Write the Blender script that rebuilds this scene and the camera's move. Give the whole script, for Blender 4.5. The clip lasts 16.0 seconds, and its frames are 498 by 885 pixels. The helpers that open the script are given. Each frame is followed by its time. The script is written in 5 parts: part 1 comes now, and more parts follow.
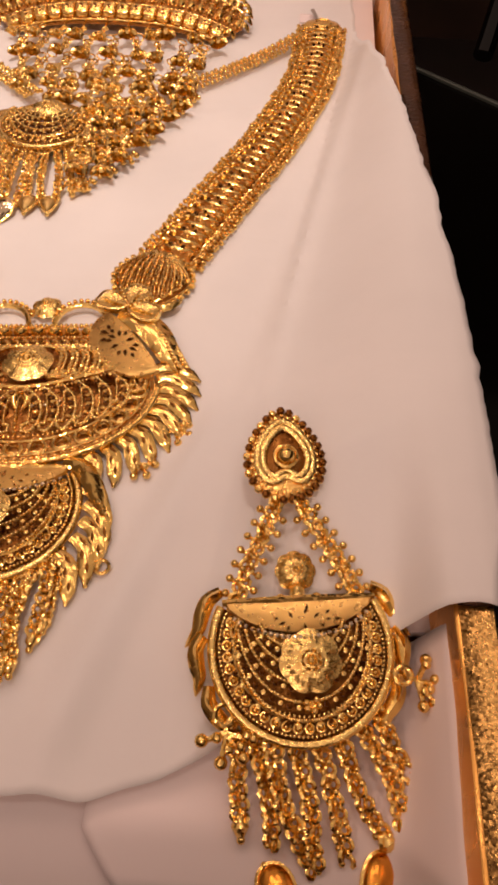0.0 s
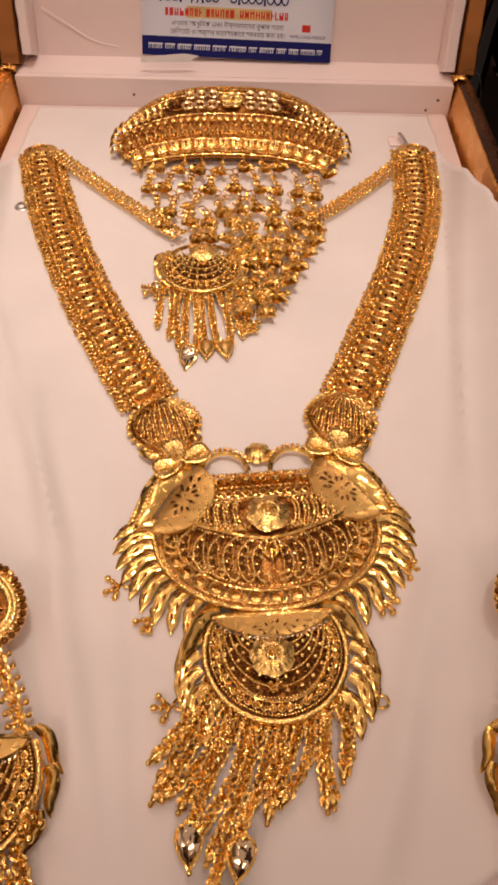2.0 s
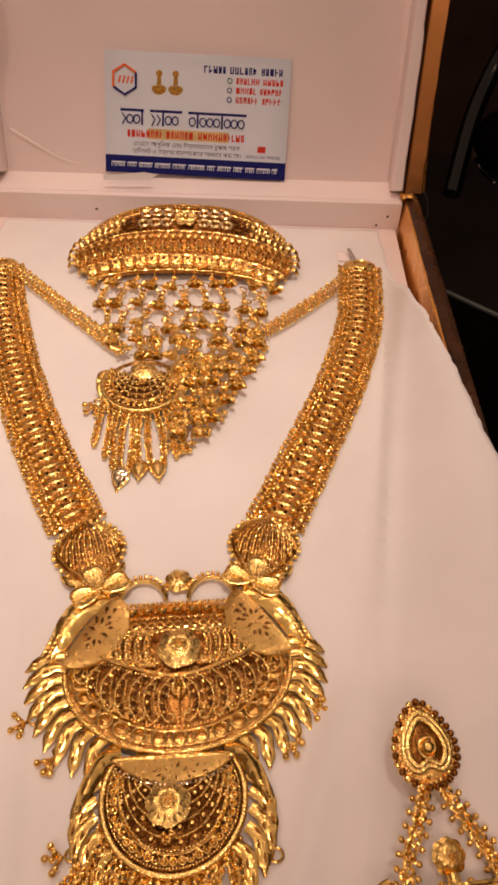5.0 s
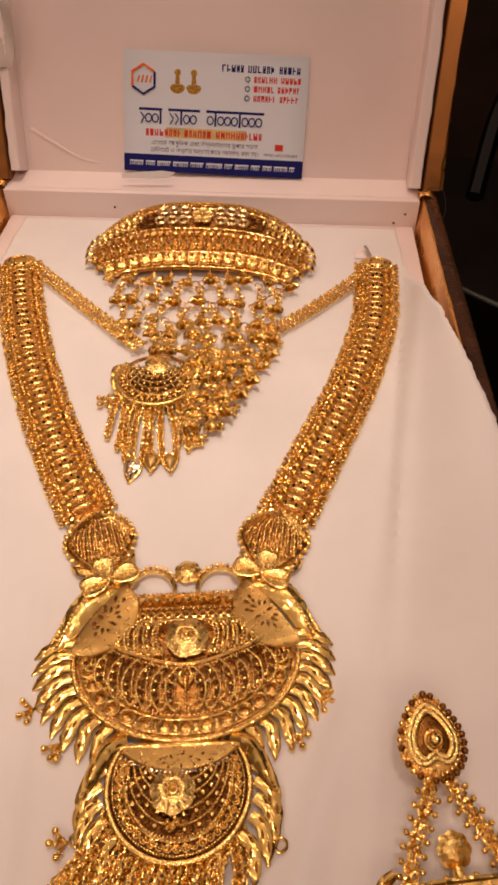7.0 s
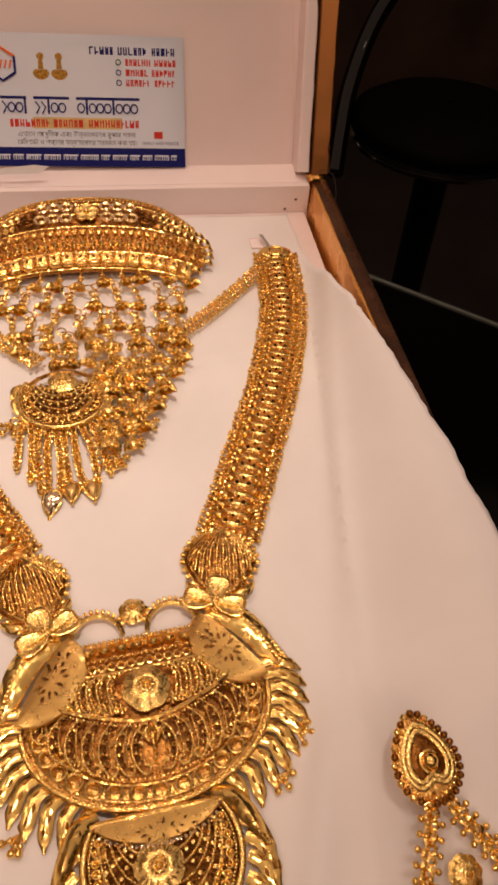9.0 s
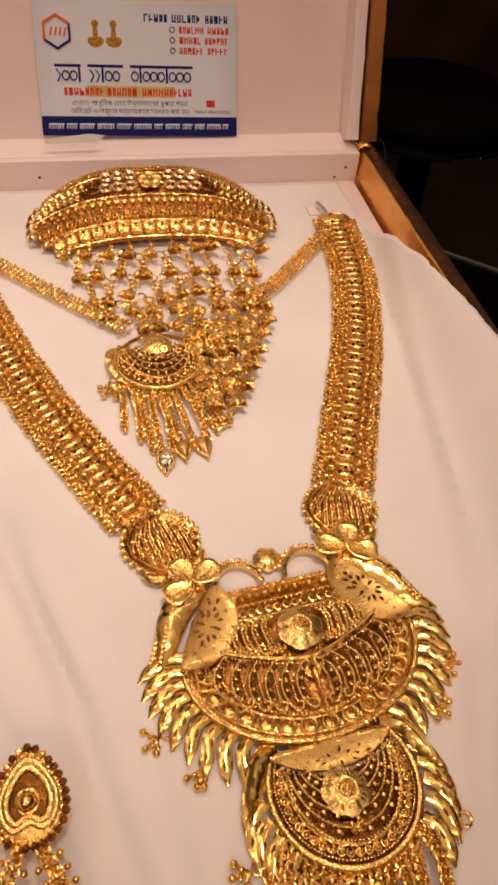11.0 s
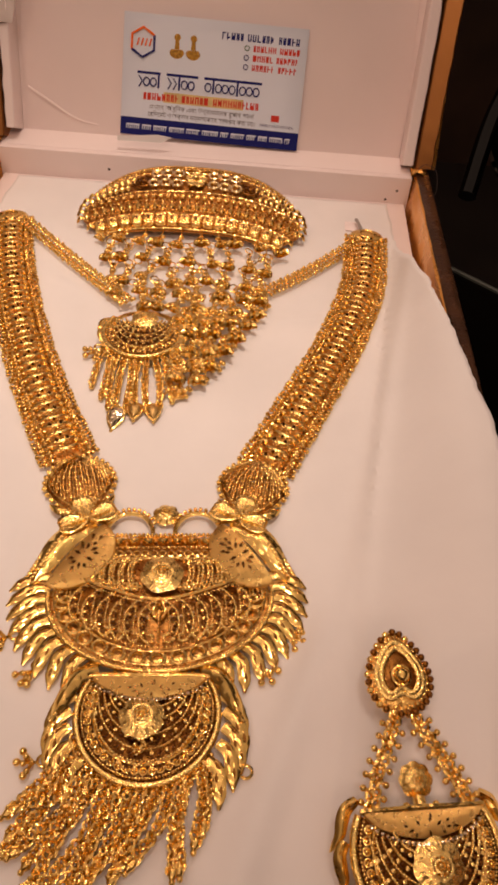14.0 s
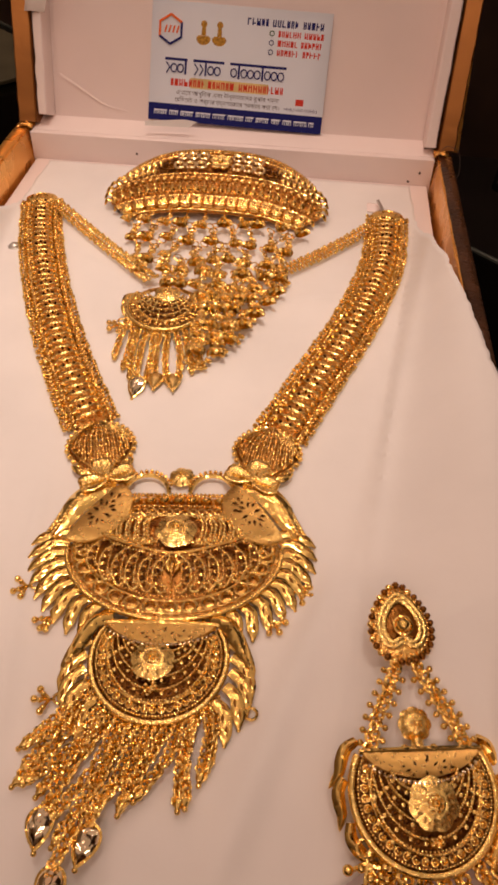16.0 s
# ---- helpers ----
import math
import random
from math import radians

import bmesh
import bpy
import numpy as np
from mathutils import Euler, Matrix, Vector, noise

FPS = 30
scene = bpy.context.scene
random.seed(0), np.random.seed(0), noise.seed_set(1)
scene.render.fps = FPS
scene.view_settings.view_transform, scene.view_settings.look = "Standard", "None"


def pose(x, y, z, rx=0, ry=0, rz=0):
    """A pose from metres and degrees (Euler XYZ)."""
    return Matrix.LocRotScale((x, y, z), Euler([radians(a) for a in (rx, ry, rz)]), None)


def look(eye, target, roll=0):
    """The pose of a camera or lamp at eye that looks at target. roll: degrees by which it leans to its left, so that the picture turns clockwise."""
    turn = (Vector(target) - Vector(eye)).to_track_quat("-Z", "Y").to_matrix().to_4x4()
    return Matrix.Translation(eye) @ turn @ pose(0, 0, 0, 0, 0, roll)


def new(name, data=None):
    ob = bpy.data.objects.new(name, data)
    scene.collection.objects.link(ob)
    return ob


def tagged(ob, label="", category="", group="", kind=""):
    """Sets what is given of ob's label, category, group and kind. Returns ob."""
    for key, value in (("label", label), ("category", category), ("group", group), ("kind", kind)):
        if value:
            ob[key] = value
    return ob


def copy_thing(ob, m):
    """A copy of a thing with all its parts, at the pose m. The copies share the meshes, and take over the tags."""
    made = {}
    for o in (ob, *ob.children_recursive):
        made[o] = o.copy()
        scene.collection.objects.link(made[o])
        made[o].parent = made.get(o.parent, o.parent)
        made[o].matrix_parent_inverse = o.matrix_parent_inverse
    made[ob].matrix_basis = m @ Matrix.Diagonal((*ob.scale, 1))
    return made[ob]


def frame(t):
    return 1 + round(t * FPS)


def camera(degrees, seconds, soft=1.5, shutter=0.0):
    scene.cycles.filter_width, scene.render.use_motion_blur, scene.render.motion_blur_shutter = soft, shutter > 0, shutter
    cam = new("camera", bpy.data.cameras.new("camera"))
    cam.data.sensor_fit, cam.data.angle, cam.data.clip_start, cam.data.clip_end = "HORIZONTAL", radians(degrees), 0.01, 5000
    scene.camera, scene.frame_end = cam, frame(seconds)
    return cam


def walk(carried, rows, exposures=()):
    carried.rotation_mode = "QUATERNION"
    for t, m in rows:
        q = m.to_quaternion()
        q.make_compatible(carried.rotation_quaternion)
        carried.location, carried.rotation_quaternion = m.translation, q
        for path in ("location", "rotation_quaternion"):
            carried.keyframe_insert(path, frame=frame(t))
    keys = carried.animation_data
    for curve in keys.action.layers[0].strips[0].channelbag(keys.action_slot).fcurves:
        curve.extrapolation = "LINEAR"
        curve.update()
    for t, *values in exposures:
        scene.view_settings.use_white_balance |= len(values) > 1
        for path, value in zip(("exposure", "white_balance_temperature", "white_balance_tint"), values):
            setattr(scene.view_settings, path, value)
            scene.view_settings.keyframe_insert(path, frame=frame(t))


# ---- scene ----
cam = camera(37.00, 16.0, soft=3.1)
# seconds, eye x y z (mm), yaw to the left, pitch up, roll (degrees)
ROWS = [
    (0, 73.04, -358.34, 134.63, 2.990, -51.892, 1.919),
    (0.5, 64.86, -362.33, 137.51, 3.284, -52.397, 1.243),
    (1, 43.56, -369.49, 144.55, 5.063, -52.433, -1.009),
    (1.5, 16.64, -366.79, 157.88, 2.114, -51.245, 0.730),
    (2, 7.31, -353.51, 173.83, -0.701, -50.299, 1.696),
    (2.5, -0.49, -340.92, 185.29, -1.372, -48.528, 0.859),
    (3, -11.93, -337.62, 188.46, -5.706, -45.938, 2.710),
    (3.5, -14.92, -337.53, 189.08, -7.992, -44.849, 3.205),
    (4, -13.69, -333.28, 186.00, -9.613, -44.977, 3.887),
    (4.5, 8.21, -330.59, 186.84, -6.388, -44.690, 2.327),
    (5, 31.63, -341.06, 191.12, 0.017, -45.611, 1.785),
    (5.2, 35.29, -344.09, 193.53, 2.612, -45.090, 1.218),
    (7.3, 35.27, -343.81, 187.83, 2.211, -45.295, 0.245),
    (7.5, 34.99, -343.76, 187.44, 0.458, -45.524, 0.925),
    (8, 32.21, -341.19, 184.35, -3.185, -45.091, 2.002),
    (8.2, 33.78, -335.38, 186.10, -5.778, -45.211, 2.953),
    (10.3, -19.47, -321.37, 175.24, -14.217, -46.920, 5.132),
    (10.5, -21.16, -321.79, 176.81, -14.924, -46.801, 5.410),
    (11, -28.09, -328.06, 176.00, -15.438, -46.737, 5.830),
    (11.5, -32.80, -329.35, 180.45, -13.613, -46.217, 6.076),
    (12, -35.42, -333.01, 177.77, -13.381, -46.562, 7.486),
    (12.5, -22.18, -337.21, 178.11, -7.462, -46.249, 5.792),
    (13, 12.00, -344.32, 183.57, -2.379, -46.169, 3.118),
    (13.5, 22.75, -349.78, 178.37, 0.772, -46.525, 3.297),
    (14, 36.85, -356.38, 179.10, 0.712, -45.270, 4.245),
    (14.5, 43.73, -363.01, 183.44, 2.913, -44.926, 3.573),
    (15, 47.31, -361.24, 182.32, 4.308, -44.836, 2.725),
    (15.5, 46.57, -364.34, 178.57, 5.136, -44.892, 1.955),
    (16, 44.10, -368.46, 176.96, 4.411, -45.463, 2.159),
]


def eye_pose(x, y, z, yaw, pitch, roll):
    """The camera's pose from millimetres and degrees."""
    return pose(x / 1000, y / 1000, z / 1000, 0, 0, yaw) @ pose(0, 0, 0, 90 + pitch, 0, 0) @ pose(0, 0, 0, 0, 0, roll)


walk(cam, [(t, eye_pose(x, y, z, yaw, pitch, roll)) for t, x, y, z, yaw, pitch, roll in ROWS],
     [(0.0, -0.22, 6350, 15), (1.0, -0.10, 6250, 14), (2.0, -0.30, 6350, 14), (3.0, -0.33, 6450, 14), (8.0, -0.32, 6650, 13), (12.0, -0.30, 6600, 12), (13.0, -0.42, 6600, 13), (14.0, -0.34, 6620, 13), (16.0, -0.31, 6650, 14)])

# ---- world and light ----
world = bpy.data.worlds.new("shop_air")
scene.world = world
world.use_nodes = True
world.node_tree.nodes["Background"].inputs[0].default_value = (1.0, 0.675, 0.50, 1)
world.node_tree.nodes["Background"].inputs[1].default_value = 0.46


def downlight(x, y, z, size, power, color=(1.0, 0.66, 0.50), target=(0, -0.17, 0)):
    data = bpy.data.lights.new("downlight_lamp", "AREA")
    data.shape, data.size, data.energy, data.color = "DISK", size, power, color
    ob = new("downlight_lamp", data)
    ob.matrix_world = look((x, y, z), target)
    return ob


# The last three are unseen lamps added in front to light the lid.
LAMPS = [(-0.30, 0.12, 0.75, 0.20, 0.85), (0.12, 0.20, 0.75, 0.20, 0.75), (-0.10, 0.05, 0.8, 0.05, 0.55), (-0.6, -0.12, 1.0, 0.12, 0.9), (0.52, 0.02, 1.0, 0.06, 0.25),
         (-0.55, -1.2, 1.25, 0.16, 4.6), (0.0, -1.35, 1.25, 0.10, 4.0), (0.5, -1.25, 1.25, 0.10, 1.8)]
for lx, ly, lz, ls, lp in LAMPS:
    downlight(lx, ly, lz, ls, lp * 0.62)
# one narrow unseen spot, added to brighten the middle of the tray
data = bpy.data.lights.new("spot_lamp", "SPOT")
data.spot_size, data.spot_blend, data.shadow_soft_size, data.energy, data.color = radians(19), 1.0, 0.10, 45.0, (1.0, 0.82, 0.68)
new("spot_lamp", data).matrix_world = look((0.08, -0.28, 1.3), (-0.032, -0.130, 0))

# ---- materials ----
def material(name, color, rough=0.5, metal=0.0, var=0.06, scale=80.0, bump=0.0, bump_scale=400.0, color2=None, rough_var=0.0, detail=4.0, spec=0.5, facet=0.0, facet_scale=1300.0):
    """A principled material with noise in its colour, gloss and relief; scale in waves per metre; facet: tilt of small cut planes."""
    m = bpy.data.materials.new(name)
    m.use_nodes = True
    nt = m.node_tree
    b = nt.nodes["Principled BSDF"]
    b.inputs["Metallic"].default_value = metal
    b.inputs["Specular IOR Level"].default_value = spec
    co = nt.nodes.new("ShaderNodeTexCoord")
    n1 = nt.nodes.new("ShaderNodeTexNoise")
    n1.inputs["Scale"].default_value, n1.inputs["Detail"].default_value = scale, detail
    nt.links.new(co.outputs["Object"], n1.inputs["Vector"])
    ramp = nt.nodes.new("ShaderNodeValToRGB")
    c2 = color2 or tuple(c * (1 - 2 * var) for c in color)
    ramp.color_ramp.elements[0].position, ramp.color_ramp.elements[1].position = 0.3, 0.7
    ramp.color_ramp.elements[0].color, ramp.color_ramp.elements[1].color = (*c2, 1), (*color, 1)
    nt.links.new(n1.outputs["Fac"], ramp.inputs["Fac"])
    nt.links.new(ramp.outputs["Color"], b.inputs["Base Color"])
    if rough_var:
        n3 = nt.nodes.new("ShaderNodeTexNoise")
        n3.inputs["Scale"].default_value = scale * 2.3
        nt.links.new(co.outputs["Object"], n3.inputs["Vector"])
        mr = nt.nodes.new("ShaderNodeMapRange")
        mr.inputs["From Min"].default_value, mr.inputs["From Max"].default_value = 0.3, 0.7
        mr.inputs["To Min"].default_value, mr.inputs["To Max"].default_value = max(0.02, rough - rough_var), rough + rough_var
        nt.links.new(n3.outputs["Fac"], mr.inputs["Value"])
        nt.links.new(mr.outputs["Result"], b.inputs["Roughness"])
    else:
        b.inputs["Roughness"].default_value = rough
    if bump:
        n2 = nt.nodes.new("ShaderNodeTexNoise")
        n2.inputs["Scale"].default_value, n2.inputs["Detail"].default_value = bump_scale, 5.0
        nt.links.new(co.outputs["Object"], n2.inputs["Vector"])
        bp = nt.nodes.new("ShaderNodeBump")
        bp.inputs["Strength"].default_value, bp.inputs["Distance"].default_value = bump, 0.0004
        nt.links.new(n2.outputs["Fac"], bp.inputs["Height"])
        nt.links.new(bp.outputs["Normal"], b.inputs["Normal"])
    if facet:
        vo = nt.nodes.new("ShaderNodeTexVoronoi")
        vo.inputs["Scale"].default_value = facet_scale
        nt.links.new(co.outputs["Object"], vo.inputs["Vector"])
        half = nt.nodes.new("ShaderNodeVectorMath")
        half.operation = "SUBTRACT"
        half.inputs[1].default_value = (0.5, 0.5, 0.5)
        nt.links.new(vo.outputs["Color"], half.inputs[0])
        tilt = nt.nodes.new("ShaderNodeVectorMath")
        tilt.operation = "SCALE"
        tilt.inputs["Scale"].default_value = facet
        nt.links.new(half.outputs["Vector"], tilt.inputs[0])
        geo = nt.nodes.new("ShaderNodeNewGeometry")
        add = nt.nodes.new("ShaderNodeVectorMath")
        nt.links.new(bp.outputs["Normal"] if bump else geo.outputs["Normal"], add.inputs[0])
        nt.links.new(tilt.outputs["Vector"], add.inputs[1])
        norm = nt.nodes.new("ShaderNodeVectorMath")
        norm.operation = "NORMALIZE"
        nt.links.new(add.outputs["Vector"], norm.inputs[0])
        nt.links.new(norm.outputs["Vector"], b.inputs["Normal"])
    return m


GOLD = material("polished_gold", (1.0, 0.675, 0.205), 0.18, 1.0, var=0.05, scale=300, bump=0.2, bump_scale=900, rough_var=0.05, facet=0.26)
GOLD_SATIN = material("satin_gold", (0.98, 0.66, 0.24), 0.34, 1.0, var=0.06, scale=300, bump=0.3, bump_scale=2500, rough_var=0.08)
# Darker copy of the gold, with the shade of underlying parts in its colour.
GOLD_DEEP = material("recess_shaded_gold", (0.95, 0.56, 0.16), 0.3, 1.0, var=0.1, scale=400, bump=0.3, bump_scale=1500, rough_var=0.1, facet=0.3)
PAPER = material("white_wrapping_paper", (0.83, 0.80, 0.785), 0.75, var=0.045, scale=22, bump=0.5, bump_scale=70, spec=0.25, detail=8.0)
CARDBOARD = material("white_lined_board", (0.90, 0.79, 0.77), 0.6, var=0.03, scale=18, bump=0.12, bump_scale=200, spec=0.3)
FOIL = material("gold_foil_paper", (0.90, 0.48, 0.12), 0.3, 0.9, var=0.03, scale=40, bump=0.12, bump_scale=900, rough_var=0.12)
FOIL_DARK = material("worn_brown_foil_edge", (0.09, 0.036, 0.013), 0.28, 0.6, var=0.3, scale=60, bump=0.5, bump_scale=700, rough_var=0.12)
BLACK = material("black_counter_glass", (0.0016, 0.0013, 0.001), 0.1, var=0.3, scale=8, spec=0.05)
STEEL = material("bare_steel_clasp", (0.6, 0.58, 0.55), 0.35, 1.0, var=0.1, scale=200)

GOLD_YELLOW = material("yellow_gold", (1.0, 0.70, 0.23), 0.24, 1.0, var=0.05, scale=300, bump=0.35, bump_scale=1500, rough_var=0.07, facet=0.12)
GOLD_PALE = material("pale_polished_gold", (1.0, 0.77, 0.38), 0.24, 1.0, var=0.04, scale=300, bump=0.4, bump_scale=500, rough_var=0.06)
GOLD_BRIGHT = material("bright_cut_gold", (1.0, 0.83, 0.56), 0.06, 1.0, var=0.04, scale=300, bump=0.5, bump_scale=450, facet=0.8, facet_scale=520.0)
# Copper brown; shade in gaps and dark facet reflections are put into it.
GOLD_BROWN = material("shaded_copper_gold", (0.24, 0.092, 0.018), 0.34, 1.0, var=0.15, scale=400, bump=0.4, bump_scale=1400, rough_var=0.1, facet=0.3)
# The shade seen between ribs, scrolls and beads is put into this copper.
GOLD_SHADE = material("gap_shade_gold", (0.50, 0.22, 0.05), 0.32, 1.0, var=0.15, scale=400, bump=0.4, bump_scale=1400, rough_var=0.1, facet=0.3)
GOLD_SMOOTH = material("smooth_gold", (1.0, 0.675, 0.205), 0.21, 1.0, var=0.05, scale=300, bump=0.1, bump_scale=300, rough_var=0.05, facet=0.26, facet_scale=520.0)
GOLD_AMBER = material("amber_gold", (0.95, 0.40, 0.06), 0.2, 1.0, var=0.1, scale=300, bump=0.3, bump_scale=700)
GLITTER = material("coarse_gold_glitter", (0.92, 0.55, 0.17), 0.3, 1.0, var=0.15, scale=900, bump=0.3, bump_scale=1800, rough_var=0.12, facet=0.55, facet_scale=2300.0)
# Near-black gold: the dark reflection of cut facets is in the colour.
GOLD_CUT = material("gold_reflecting_dark", (0.14, 0.06, 0.012), 0.18, 1.0, var=0.1, scale=300)
COPPER = material("copper_brown_foil", (0.46, 0.20, 0.06), 0.36, 0.9, var=0.1, scale=30, bump=0.2, bump_scale=500, rough_var=0.08)
DIRT = material("dark_scuff", (0.10, 0.07, 0.06), 0.8, var=0.2, scale=500)
FLOOR = material("dark_brown_floor", (0.030, 0.022, 0.019), 0.5, var=0.3, scale=3)
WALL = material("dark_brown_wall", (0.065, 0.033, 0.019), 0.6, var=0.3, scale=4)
CREAM = material("cream_reflector_wall", (0.52, 0.40, 0.29), 0.7, var=0.08, scale=4, bump=0.2, bump_scale=60)
DARKWOOD = material("dark_counter_wood", (0.03, 0.014, 0.008), 0.5, var=0.3, scale=10)
GLASS_EDGE = material("glass_edge", (0.07, 0.08, 0.07), 0.15, var=0.1, scale=60)
OLIVE = material("olive_reflection", (0.13, 0.12, 0.075), 0.25, var=0.2, scale=14)
BLACK_PAD = material("black_leather", (0.0015, 0.001, 0.001), 0.6, spec=0.05, var=0.2, scale=60, bump=0.2, bump_scale=300)
BLACK_GLOSS = material("black_gloss_tube", (0.002, 0.002, 0.002), 0.07, var=0.2, scale=20, spec=0.38)
CHROME = material("chrome_trim", (0.8, 0.78, 0.75), 0.12, 1.0, var=0.1, scale=30)
TAPE = material("milky_tape", (0.66, 0.58, 0.54), 0.25, var=0.1, scale=90, bump=0.5, bump_scale=250)
CARD = material("white_coated_card", (0.70, 0.76, 0.86), 0.4, var=0.015, scale=40, spec=0.4)
NAVY = material("navy_print", (0.010, 0.014, 0.14), 0.4, var=0.05, scale=100, spec=0.12)
RED = material("red_print", (0.62, 0.05, 0.03), 0.45, var=0.05, scale=100, spec=0.12)
ORANGE = material("orange_print", (0.85, 0.16, 0.02), 0.45, var=0.05, scale=100, spec=0.12)
YELLOW = material("yellow_print", (0.88, 0.68, 0.30), 0.45, var=0.25, scale=60, spec=0.12)
GREY = material("grey_print", (0.10, 0.09, 0.11), 0.5, var=0.05, scale=100, spec=0.12)
GREEN = material("green_print", (0.02, 0.10, 0.04), 0.5, var=0.05, scale=100, spec=0.12)
PRINTGOLD = material("ochre_print", (0.62, 0.33, 0.05), 0.45, var=0.35, scale=900, spec=0.12)


def engraved_gold():
    """Satin gold ruled with fine parallel lines."""
    m = material("engraved_gold", (0.97, 0.63, 0.20), 0.3, 1.0, var=0.05, scale=300, rough_var=0.06)
    nt = m.node_tree
    co = nt.nodes.new("ShaderNodeTexCoord")
    w = nt.nodes.new("ShaderNodeTexWave")
    w.inputs["Scale"].default_value, w.inputs["Distortion"].default_value = 1300.0, 1.0
    w.bands_direction = "DIAGONAL"
    bp = nt.nodes.new("ShaderNodeBump")
    bp.inputs["Strength"].default_value, bp.inputs["Distance"].default_value = 0.45, 0.00025
    nt.links.new(co.outputs["Object"], w.inputs["Vector"])
    nt.links.new(w.outputs["Fac"], bp.inputs["Height"])
    nt.links.new(bp.outputs["Normal"], nt.nodes["Principled BSDF"].inputs["Normal"])
    return m


GOLD_ENGRAVED = engraved_gold()

# ---- mesh helpers ----
def P3(x, y, z):
    return Vector((x * 0.001, y * 0.001, z * 0.001))


def finish(bm, name, mat, parent=None, label="", smooth=True):
    """Links a bmesh as one object."""
    me = bpy.data.meshes.new(name)
    bm.normal_update()
    bm.to_mesh(me)
    bm.free()
    if smooth:
        me.shade_smooth()
        me.set_sharp_from_angle(angle=radians(40))
    me.materials.append(mat)
    ob = new(name, me)
    if parent is not None:
        ob.parent = parent
    if label:
        ob["label"] = label
    return ob


def part(name, bm, mat, parent, label=""):
    return finish(bm, name, mat, parent, label)


def empty(name, m, label, category, group="", kind=""):
    ob = new(name)
    ob.empty_display_size = 0.01
    ob.matrix_world = m
    return tagged(ob, label, category, group, kind)


def box(bm, x0, x1, y0, y1, z0, z1, bevel=0.0):
    r = bmesh.ops.create_cube(bm, size=1.0)
    for v in r["verts"]:
        v.co = P3(x0 + (v.co.x + 0.5) * (x1 - x0), y0 + (v.co.y + 0.5) * (y1 - y0), z0 + (v.co.z + 0.5) * (z1 - z0))
    if bevel:
        es = list({e for v in r["verts"] for e in v.link_edges})
        bmesh.ops.bevel(bm, geom=es, offset=bevel * 0.001, segments=2, affect="EDGES", profile=0.5)
    return r


def vec(p):
    return Vector((p[0], p[1], p[2] if len(p) > 2 else 0.0))


def smooth01(a, b, x):
    s = min(1.0, max(0.0, (x - a) / (b - a)))
    return s * s * (3 - 2 * s)


def spline(points, step):
    """Points along a Catmull-Rom curve through points, about step apart (mm)."""
    p = [vec(q) for q in points]
    p = [2 * p[0] - p[1]] + p + [2 * p[-1] - p[-2]]
    fine = []
    for a, b, c, d in zip(p, p[1:], p[2:], p[3:]):
        for i in range(24):
            s = i / 24
            fine.append(0.5 * (2 * b + (c - a) * s + (2 * a - 5 * b + 4 * c - d) * s * s + (3 * b - a - 3 * c + d) * s ** 3))
    fine.append(p[-2])
    out, left = [fine[0]], step
    total = sum((b - a).length for a, b in zip(fine, fine[1:]))
    step = total / max(1, round(total / step))
    left = step
    for a, b in zip(fine, fine[1:]):
        d = (b - a).length
        while d >= left - 1e-9 and d > 0:
            a = a + (b - a) * (left / d)
            out.append(a)
            d, left = (b - a).length, step
        left -= d
    if (out[-1] - fine[-1]).length > step * 0.5:
        out.append(fine[-1])
    return out


def arc(cx, cy, rx, ry, a0, a1, n, z=0.0):
    return [Vector((cx + rx * math.cos(radians(a0 + (a1 - a0) * i / n)), cy + ry * math.sin(radians(a0 + (a1 - a0) * i / n)), z)) for i in range(n + 1)]


